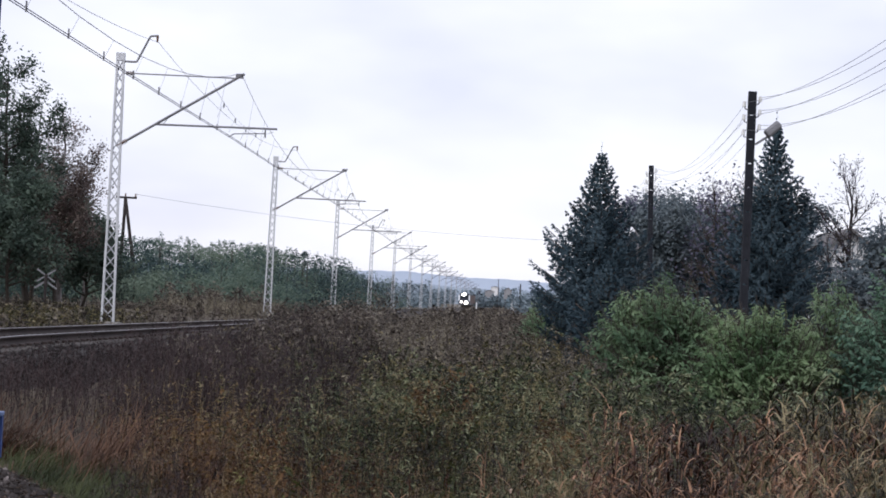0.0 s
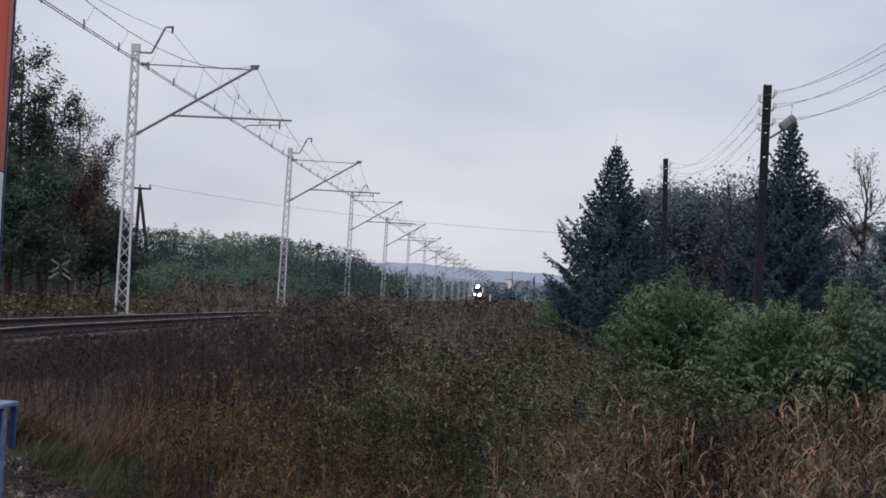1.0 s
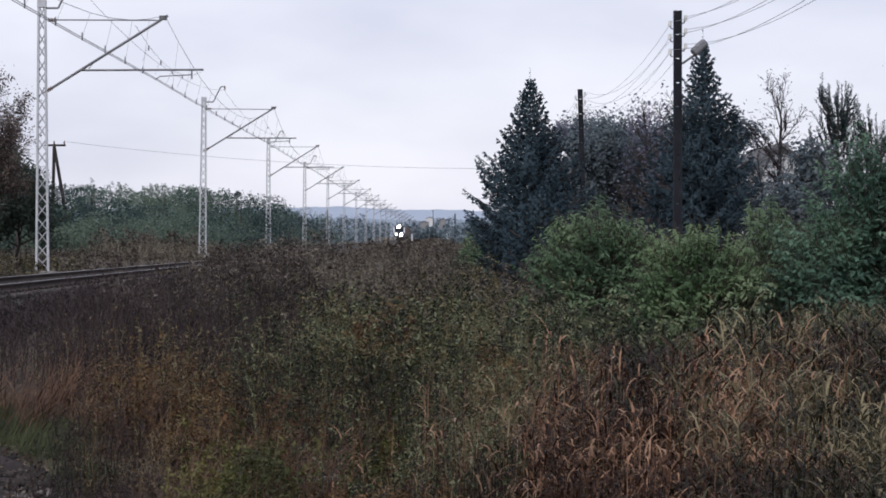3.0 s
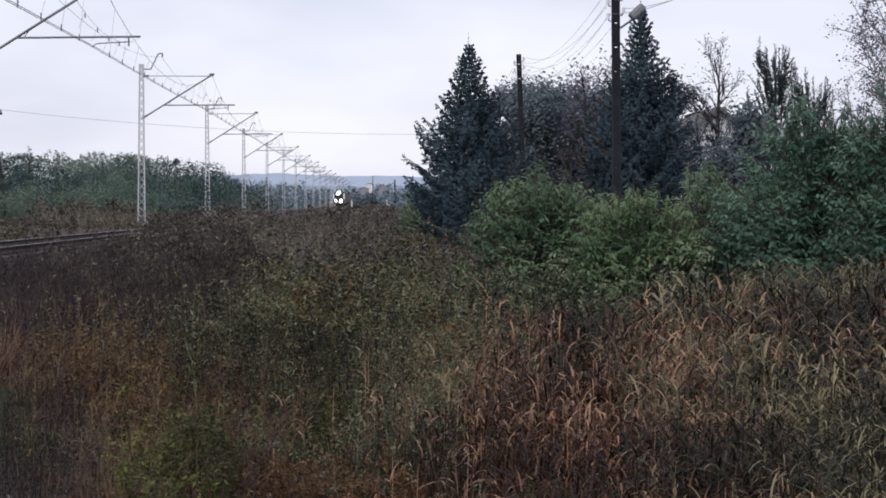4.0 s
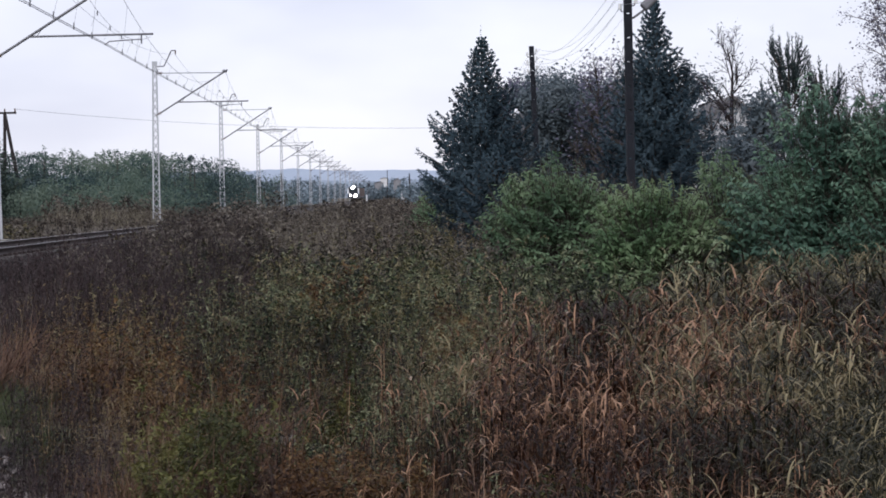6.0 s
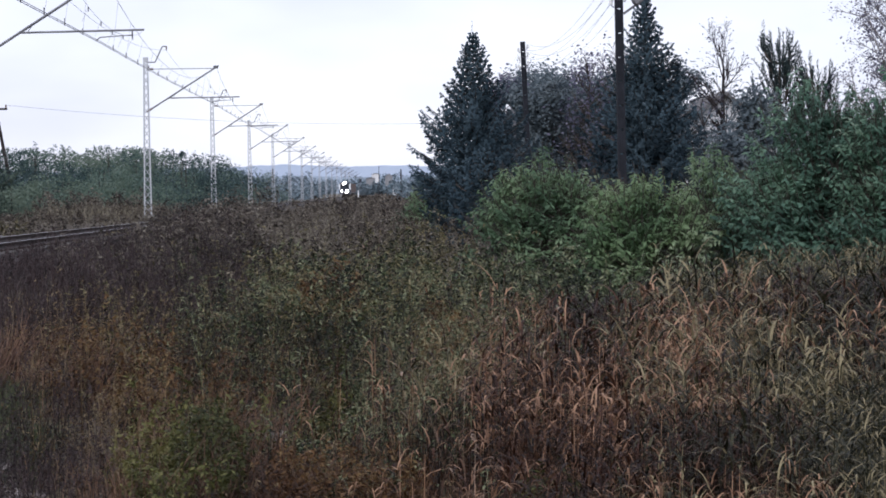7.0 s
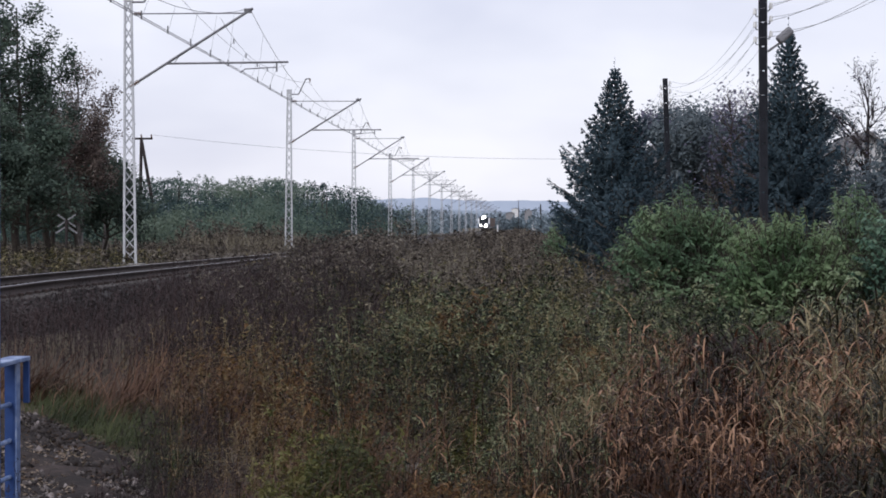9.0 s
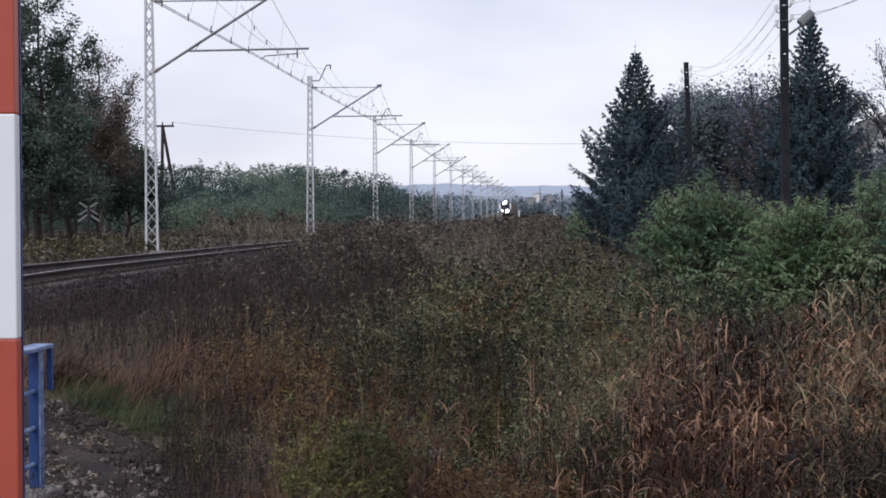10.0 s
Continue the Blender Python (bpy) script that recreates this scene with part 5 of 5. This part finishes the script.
def build_field():
    stuff("reeds", reed_plants(np.concatenate([drift(3900, 5.3, 11.2, 8.0, 19, 3.1, 0.05), drift(500, 3.2, 6.0, 8.0, 11.5, 3.7)]), 0.92, 0.26, 9, 0.0155), "tan_reed", "dry russet reed grass with arching leaves", "reeds")
    stuff("reeds", reed_plants(np.concatenate([drift(4800, 9.0, 18, 11, 27, 5.3, 0.1), drift(1500, 9, 18, 7.6, 12, 6.1)]), 1.0, 0.31, 9, 0.0168), "green_reed", "grey-green reed grass turning straw coloured", "reeds")
    stuff("reeds", reed_plants(drift(1000, 2.5, 9.5, 14, 25, 7.7, -0.05), 0.78, 0.28, 5, 0.014), "green_reed", "thin grey-green reeds among weeds", "reeds")
    stuff("reeds", reed_plants(scatter(170, -3, 4.5, 10.0, 17), 0.8, 0.2, 5, 0.011), "tan_reed", "scattered dry grass stalks among the weeds", "reeds")
    stuff("reeds", reed_plants(drift(700, 11.2, 14.2, 15.0, 19.0, 8.2, 0.2), 1.02, 0.30, 7, 0.015), "tan_reed", "dry russet reed grass among greener reeds", "reeds")
    p = drift(3600, -3.0, 5.8, 10.5, 34, 1.4, 0.15, 0.8)
    stuff("weeds", weed_plants(p, 0.9, leaf=0.06, per_twig=6), "green_weed", "dark green leafy weeds in the field", "weeds")
    p = drift(2600, -5.5, 4, 15, 40, 2.6, 0.02)
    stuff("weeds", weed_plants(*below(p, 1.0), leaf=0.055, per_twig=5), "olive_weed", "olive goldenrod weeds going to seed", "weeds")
    p = off_path(drift(3000, -8.2, 3, 10, 26, 4.4, 0.05))
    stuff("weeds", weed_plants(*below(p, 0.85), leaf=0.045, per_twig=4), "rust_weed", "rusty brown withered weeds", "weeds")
    p = off_path(scatter(1500, -9.5, 5.5, 8.4, 24, 0.5))
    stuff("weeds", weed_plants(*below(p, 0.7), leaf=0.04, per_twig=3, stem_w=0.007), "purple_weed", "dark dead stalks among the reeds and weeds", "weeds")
    p = scatter(6500, -17, -3.5, 21.5, 46, 0.5)
    p = p[p[:, 0] > TRACK_X + 2.1]
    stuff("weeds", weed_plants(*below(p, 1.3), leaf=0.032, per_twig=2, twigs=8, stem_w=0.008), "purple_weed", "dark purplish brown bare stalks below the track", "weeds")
    far = scatter(4700, -9.0, 5.5, 30, 125, 0.3, 0.9)
    far = far[far[:, 0] > TRACK_X + bend(far[:, 1]) + 3.2]
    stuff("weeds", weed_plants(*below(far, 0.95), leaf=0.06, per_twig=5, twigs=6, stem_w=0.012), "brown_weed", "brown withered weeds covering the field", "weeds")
    crest = scatter(1500, -6.0, -2.8, 34, 78, 0.3)
    crest = crest[crest[:, 0] > TRACK_X + bend(crest[:, 1]) + 2.3]
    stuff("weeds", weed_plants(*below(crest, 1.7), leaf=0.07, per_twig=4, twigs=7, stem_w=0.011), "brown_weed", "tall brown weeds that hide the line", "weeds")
    p = scatter(240, -5.5, 3.5, 24, 85, 0.3)
    stuff("seed_heads", weed_plants(*below(p, 1.0), leaf=0.06, per_twig=6, twigs=5), "straw", "pale seed heads standing over the weeds", "weeds")
    far2 = scatter(1600, -3.5, 4.5, 110, 420, 0.2, 0.8)
    far2 = far2[far2[:, 0] > TRACK_X + bend(far2[:, 1]) + 3.6]
    stuff("weeds", weed_plants(far2, 1.0, leaf=0.26, per_twig=3, twigs=4, stem_w=0.05), "brown_weed", "brown weeds beside the distant railway", "weeds")
    # beyond the track
    b = scatter(2500, -17, -5, 46, 150, 0.3, 0.9)
    b = b[b[:, 0] < TRACK_X + bend(b[:, 1]) - 3.0]
    stuff("weeds", weed_plants(b, 0.72, leaf=0.10, per_twig=3, twigs=5, stem_w=0.016), "brown_weed", "brown weeds and grass beyond the track", "weeds")
    b = scatter(1100, -17, -9.5, 55, 85, 0.3)
    b = b[b[:, 0] < TRACK_X + bend(b[:, 1]) - 3.6]
    stuff("weeds", weed_plants(b, 0.7, leaf=0.08, per_twig=4, twigs=6, stem_w=0.014), "olive_weed", "olive weeds below the tall trees", "weeds")
    b = scatter(260, -8.6, -4.8, 118, 146, 0.3)
    b = b[b[:, 0] < TRACK_X + bend(b[:, 1]) - 4.5]
    stuff("grass", grass_tufts(b, 14, 1.25, 0.03, 0.25), "straw", "pale dry grass before the woods", "grass")
    b = scatter(200, -8.2, -6.3, 122, 138, 0.4)
    stuff("weeds", weed_plants(b, 1.6, leaf=0.16, per_twig=5, twigs=7, stem_w=0.02), "brown_weed", "brown withered scrub before the thicket", "weeds")
    # pale tufts near the path
    for az, y, n, h in ((-12.1, 20.6, 20, 0.7), (-13.4, 20, 22, 0.62), (-9.4, 20.5, 44, 0.78), (-8.7, 21.5, 48, 0.8), (-9.9, 19.6, 26, 0.7), (-7.6, 19.6, 30, 0.72), (-6.8, 18, 24, 0.7), (-4.8, 15, 46, 0.75), (-8.0, 25, 30, 0.65), (-3.6, 12.5, 26, 0.55), (1.2, 10, 22, 0.5)):
        c = np.array([[y * math.tan(math.radians(az)), y, 0.0]])
        p = clumped(c, n, 0.27)
        stuff("grass", grass_tufts(p, 22, h * 0.95, 0.009, 0.07, 2.4, 0.8), "blonde", "tuft of dry russet grass among the weeds", "grass")
    p = off_path(np.concatenate([scatter(170, -12.5, -9.3, 17.5, 20.5), scatter(70, -11, -8.8, 13.5, 17)]))
    stuff("grass", grass_tufts(p, 26, 0.30, 0.008, 0.12, 2.3, 0.7), "fresh_grass", "fresh green grass at the path's edge", "grass")
    p = off_path(np.concatenate([scatter(130, -6.6, -3.4, 11.8, 14.2, 0.3), scatter(70, -2.6, -0.6, 14.4, 16.4, 0.2), scatter(40, 4.5, 6.0, 10.2, 11.2), scatter(40, -1.5, 0, 21, 23)]))
    stuff("weeds", weed_plants(p, 0.78, leaf=0.075, per_twig=8, twigs=9), "nettle", "fresh green nettles among dead stalks", "weeds")
    p = off_path(np.concatenate([scatter(170, -2.6, 1.6, 10.2, 12.2), scatter(60, 5, 8, 10, 11.5), scatter(70, -5.4, -2.6, 14, 17.5), scatter(20, -8.6, -6.4, 17.5, 20), scatter(90, -1.8, -0.2, 22, 28), scatter(70, -6.8, -5.4, 16, 19), scatter(60, 1.5, 3.0, 18, 22)]))
    stuff("weeds", weed_plants(p, 0.8, leaf=0.065, per_twig=7, twigs=9), "yellow_weed", "yellowing autumn weeds low in the field", "weeds")
    p = off_path(scatter(480, -9, 3, 9, 14))
    stuff("grass", grass_tufts(p, 10, 0.36, 0.006, 0.10, 1.2), "blonde", "thin dry grass among the weeds", "grass")
    # rubble, fallen leaves and broken stalks on the path
    p = scatter(2600, -17, -6, 7.5, 19, 0.3)
    s = rng.uniform(0.02, 0.06, len(p))
    stuff("leaf_litter", leaves(p + np.array([0, 0, 0.035]), s, s * 0.6, rng.uniform(0, 6.28, len(p)), rng.normal(0.1, 0.3, len(p))), "litter", "fallen leaves lying on the trodden path", "litter")
    p = scatter(700, -17, -6, 7.5, 19, 0.3) + np.array([0, 0, 0.03])
    d = rng.normal(0, 0.12, p.shape) * np.array([1, 1, 0.15])
    stuff("twigs", rods(p, p + d, 0.005, 0.003, 4), "litter", "broken dry stalks lying on the trodden path", "litter")
    p = scatter(260, -13.5, -7.5, 8.5, 13.5, 0.3)
    stuff("weeds", weed_plants(p, 0.8, leaf=0.045, per_twig=3, twigs=8), "purple_weed", "sparse dark dead stalks on the path", "weeds")
    p = scatter(170, -10.2, -7.8, 12.2, 15.8, 0.3)
    stuff("weeds", weed_plants(p, 0.75, leaf=0.04, per_twig=3, twigs=8), "purple_weed", "dark twiggy weeds at the path's edge", "weeds")
    # tall pale dead plants that stand out
    for az, y, top in ((1.03, 13.4, 0.66), (2.6, 12.6, 0.55), (2.9, 11.8, 0.44), (5.0, 15.0, 0.82), (3.7, 17.5, 0.86), (13.5, 11.0, 0.25), (10.4, 9.3, 0.2), (5.6, 16, 0.8), (0.0, 33, 0.98), (8.2, 11, 0.5)):
        x = y * math.tan(math.radians(az))
        g = float(land(x, y))
        p = clumped(np.array([[x, y, 0.0]]), 3, 0.05)
        v = reed_plants(p, max(0.5, top - g), 0.17, 4, 0.017)
        tagged(part_np("dead_plant", v, M["pale_dry"]), "tall pale dead plant with drooping dry leaves", "plant", group="pale dead plants in the field")
    # flat slab lying in the weeds
    x, y = -0.79, 16.0
    bm = bmesh.new()
    box(bm, -0.16, 0.16, -0.09, 0.09, -0.03, 0.035, 0.012)
    sl = part("concrete_slab", bm, M["concrete"])
    sl.matrix_world = pose(x, y, float(land(x, y)) + 0.03, 4, 2, 15)
    tagged(sl, "broken concrete slab lying among weeds", "slab")


def build_woods():
    """The thicket of young trees beyond the track, as clumps of leaves on stems."""
    g = np.random.default_rng(21)
    vs, outs, st = [], [], []
    for row in range(5):
        y0 = 148 + 15 * row
        for _ in range(62):
            a = g.uniform(-15.5, -2.9)
            y = y0 + g.normal(0, 5)
            if a > -4.5:
                y += 45 + 60 * (a + 4.5)
            x = y * math.tan(math.radians(a))
            if x > TRACK_X + float(bend(y)) - 6:
                continue
            h_el = np.interp(a, [-15, -9.7, -7, -4.8, -3.6, -3.0], [1.36, 1.25, 1.2, 1.0, 0.6, 0.2]) + g.normal(0, 0.06)
            z0 = float(land(x, y))
            h = max(1.5, (1.65 + y * math.tan(math.radians(h_el)) - z0) * (1 if row > 1 else g.uniform(0.45, 0.62) + 0.2 * row))
            for b in range(7):
                c = np.array([x + g.normal(0, 2.0), y + g.normal(0, 2.0), z0 + h * (0.08 + 0.80 * (b + g.uniform(0, 0.6)) / 7)])
                rb = g.uniform(0.9, 1.7) * (1.25 - 0.08 * b)
                n = 105
                o = unit(g.normal(0, 1, (n, 3)) + np.array([0, -0.25, 0.35]))
                vs.append(c + o * rb * g.uniform(0.6, 1.08, (n, 1)) * np.array([1.15, 1.15, 0.75]))
                outs.append(o)
            if g.uniform() < 0.75:
                n = 34
                f = g.uniform(0, 1, n)
                rise = g.uniform(0.4, 0.95)
                tip = np.stack([x + g.normal(0, 0.2, n) * (1.2 - f), y + g.normal(0, 0.2, n), z0 + h * 0.88 + rise * f], 1)
                vs.append(tip)
                outs.append(unit(g.normal(0, 1, (n, 3)) + np.array([0, 0, 0.5])))
            st.append((x, y, z0, h))
    p, out = np.concatenate(vs), unit(np.concatenate(outs) + np.array([0, 0, 0.25]))
    s = rng.uniform(0.12, 0.26, len(p))
    stuff("woods", facing(leaves(p, s, s * 0.6), out, 0.12), "forest", "dense green thicket of young trees beyond the railway", "woods")
    st = np.array(st)
    a = st[:, :3]
    b = a + np.stack([0 * st[:, 3], 0 * st[:, 3], 0.85 * st[:, 3]], 1)
    stuff("stems", rods(a, b, 0.07, 0.02, 5), "bark", "thin dark stems in the thicket", "woods")
    # low scrub along the line further off
    q = []
    for _ in range(260):
        y = g.uniform(260, 620)
        a = g.uniform(-6, 4)
        x = y * math.tan(math.radians(a))
        if abs(x - (TRACK_X + float(bend(y)))) < 7 or (x > TRACK_X and a < 0.95):
            continue
        n = 110
        h = g.uniform(1.5, 4.5)
        z0 = float(land(x, y))
        q.append(np.stack([x + g.normal(0, 1.5, n), y + g.normal(0, 1.5, n), z0 + h * g.uniform(0, 1, n)], 1))
    p = np.concatenate(q)
    s = rng.uniform(0.5, 1.0, len(p))
    stuff("woods", leaves(p, s, s * 0.6), "hazed_scrub", "low scrub along the distant railway", "woods")


def build_far_wood():
    """A belt of tall trees behind the distant station."""
    g = np.random.default_rng(77)
    q, o = [], []
    for _ in range(230):
        a = g.uniform(-5, 5)
        y = g.uniform(1380, 1520)
        x = y * math.tan(math.radians(a))
        z0 = float(land(x, y))
        h = 1.65 + y * math.tan(math.radians(0.33 + 0.09 * math.sin(a * 2.3) + g.normal(0, 0.045))) - z0
        n = 70
        d = unit(g.normal(0, 1, (n, 3)))
        q.append(np.array([x, y, z0 + h * 0.45]) + d * np.array([3.2, 3.2, h * 0.52]) * g.uniform(0.6, 1, (n, 1)))
        o.append(d)
    for _ in range(70):
        a = g.uniform(-0.6, 1.9)
        y = g.uniform(1040, 1120)
        x = y * math.tan(math.radians(a))
        n = 70
        d = unit(g.normal(0, 1, (n, 3)))
        h = g.uniform(4.5, 7.5)
        q.append(np.array([x, y, float(land(x, y)) + h * 0.45]) + d * np.array([2.2, 2.2, h * 0.52]) * g.uniform(0.6, 1, (n, 1)))
        o.append(d)
    s = rng.uniform(0.9, 1.9, 300 * 70)
    stuff("woods", facing(leaves(np.concatenate(q), s, s * 0.7), unit(np.concatenate(o) + np.array([0, 0, 0.3])), 0.2), "hazed_scrub", "distant belt of trees behind the station", "woods")


def at(az, y):
    return y * math.tan(math.radians(az)), y


def build_trees():
    build_spruce(*at(3.0, 60), 6.1, 2.8, 5, "dark green spruce tree beside the field")
    x, y = at(3.3, 57)
    build_spruce(x, y, 2.9, 1.7, 8, "small dark spruce at the foot of a taller one")
    build_spruce(*at(7.68, 56), 6.8, 2.65, 6, "tall dark spruce tree behind the lamp pole", 0.4)
    build_pine(*at(11.3, 66), 6.35, 11, "young pine with upright candle shoots")
    build_pine(*at(12.3, 68), 5.6, 12, "small pine beside a taller one")
    build_bush(*at(5.2, 36), 2.8, 2.2, 2.45, "bush_leaf", 31, "green leafy bush at the field's edge", 1700)
    build_bush(*at(3.9, 37), 1.6, 1.5, 1.25, "bush_leaf", 37, "low green bush in the weeds", 450)
    build_bush(*at(7.8, 33), 2.7, 2.4, 1.85, "bush_bright", 32, "bright green leafy bush beside the weeds", 1800)
    build_bush(*at(9.8, 34), 2.1, 2.2, 2.15, "bush_leaf", 33, "rounded green bush before the spruce", 1300)
    build_bush(*at(12.5, 32), 3.1, 2.6, 3.3, "bush_blue", 34, "large cool green bush by the reeds", 3800)
    build_bush(*at(14.8, 31), 2.9, 2.6, 3.6, "bush_blue", 35, "large cool green bush by the reeds", 3400)
    build_bush(*at(17.0, 31), 2.6, 2.6, 2.8, "bush_leaf", 36, "broad green bush behind the reeds", 1000)
    build_bush(*at(1.9, 72), 2.6, 2.6, 1.7, "bush_leaf", 38, "low grey-green bush before the spruce", 700, 0.12)
    # background wood behind the poles
    k = 100
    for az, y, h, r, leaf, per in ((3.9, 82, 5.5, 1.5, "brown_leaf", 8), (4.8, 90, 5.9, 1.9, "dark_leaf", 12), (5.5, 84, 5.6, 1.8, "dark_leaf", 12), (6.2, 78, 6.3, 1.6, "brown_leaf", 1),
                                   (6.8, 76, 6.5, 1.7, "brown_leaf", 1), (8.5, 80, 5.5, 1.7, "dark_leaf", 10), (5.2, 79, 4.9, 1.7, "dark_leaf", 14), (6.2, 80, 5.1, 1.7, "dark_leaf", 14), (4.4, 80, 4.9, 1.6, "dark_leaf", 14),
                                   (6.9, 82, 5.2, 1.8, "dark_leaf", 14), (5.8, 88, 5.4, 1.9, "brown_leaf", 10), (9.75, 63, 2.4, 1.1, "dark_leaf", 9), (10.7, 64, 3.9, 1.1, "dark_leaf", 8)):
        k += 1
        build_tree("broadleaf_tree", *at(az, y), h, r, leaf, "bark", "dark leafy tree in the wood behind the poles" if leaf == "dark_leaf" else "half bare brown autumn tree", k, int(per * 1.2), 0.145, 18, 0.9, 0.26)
    for az, y, h, r, per in ((9.7, 68, 6.2, 2.0, 1), (14.7, 60, 10.5, 2.4, 12), (16.2, 55, 9.0, 2.0, 5)):
        k += 1
        build_tree("bare_tree", *at(az, y), h, r, "brown_leaf", "old_wood" if az < 14 else "pale_bark", "nearly bare autumn tree with a few leaves", k, per, 0.08, 24 if az > 14 else 16, 1.1, 0.12, 0.011 if az > 14 else 0.026)
    # tall trees beyond the track
    for az, y, h, r, leaf, per, bark in ((-14.0, 88, 11.6, 2.5, "deep_leaf", 9, "bark"), (-13.2, 92, 11.2, 2.0, "deep_leaf", 9, "bark"), (-12.3, 95, 9.2, 1.7, "deep_leaf", 8, "bark"),
                                         (-11.5, 97, 9.0, 1.7, "russet_leaf", 4, "pale_bark"), (-10.9, 98, 7.8, 1.4, "russet_leaf", 4, "pale_bark"), (-15.3, 90, 12.0, 2.5, "deep_leaf", 9, "bark"),
                                         (-12.9, 84, 5.6, 2.2, "deep_leaf", 12, "bark"), (-11.6, 88, 5.2, 1.9, "russet_leaf", 12, "bark"), (-14.3, 82, 5.6, 2.2, "deep_leaf", 12, "bark"), (-10.9, 92, 4.6, 1.8, "deep_leaf", 12, "bark"), (-12.2, 100, 6.6, 2.4, "deep_leaf", 12, "bark"), (-13.6, 100, 7.2, 2.4, "deep_leaf", 12, "bark")):
        k += 1
        build_tree("broadleaf_tree", *at(az, y), h, r, leaf, bark, "tall dark tree beyond the track" if leaf == "deep_leaf" else "thin autumn birch beyond the track", k, int(per * 1.3), 0.16 if leaf == "deep_leaf" else 0.12, 22, 0.25 if leaf == "deep_leaf" else 0.9, 0.22)


build_ground()
build_hills()
build_track()
build_masts()
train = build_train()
build_barrier()
build_railing()
build_poles()
build_far_place()
build_trees()
build_woods()
build_far_wood()
build_field()


def motions():
    def at_line(y):
        return pose(TRACK_X + float(bend(y)), y, float(rail_z(y)), 0, 0, -math.degrees(2.4e-5 * (y - 71)))
    walk(train, [(0, at_line(576)), (5, at_line(568)), (10, at_line(559))])


motions()
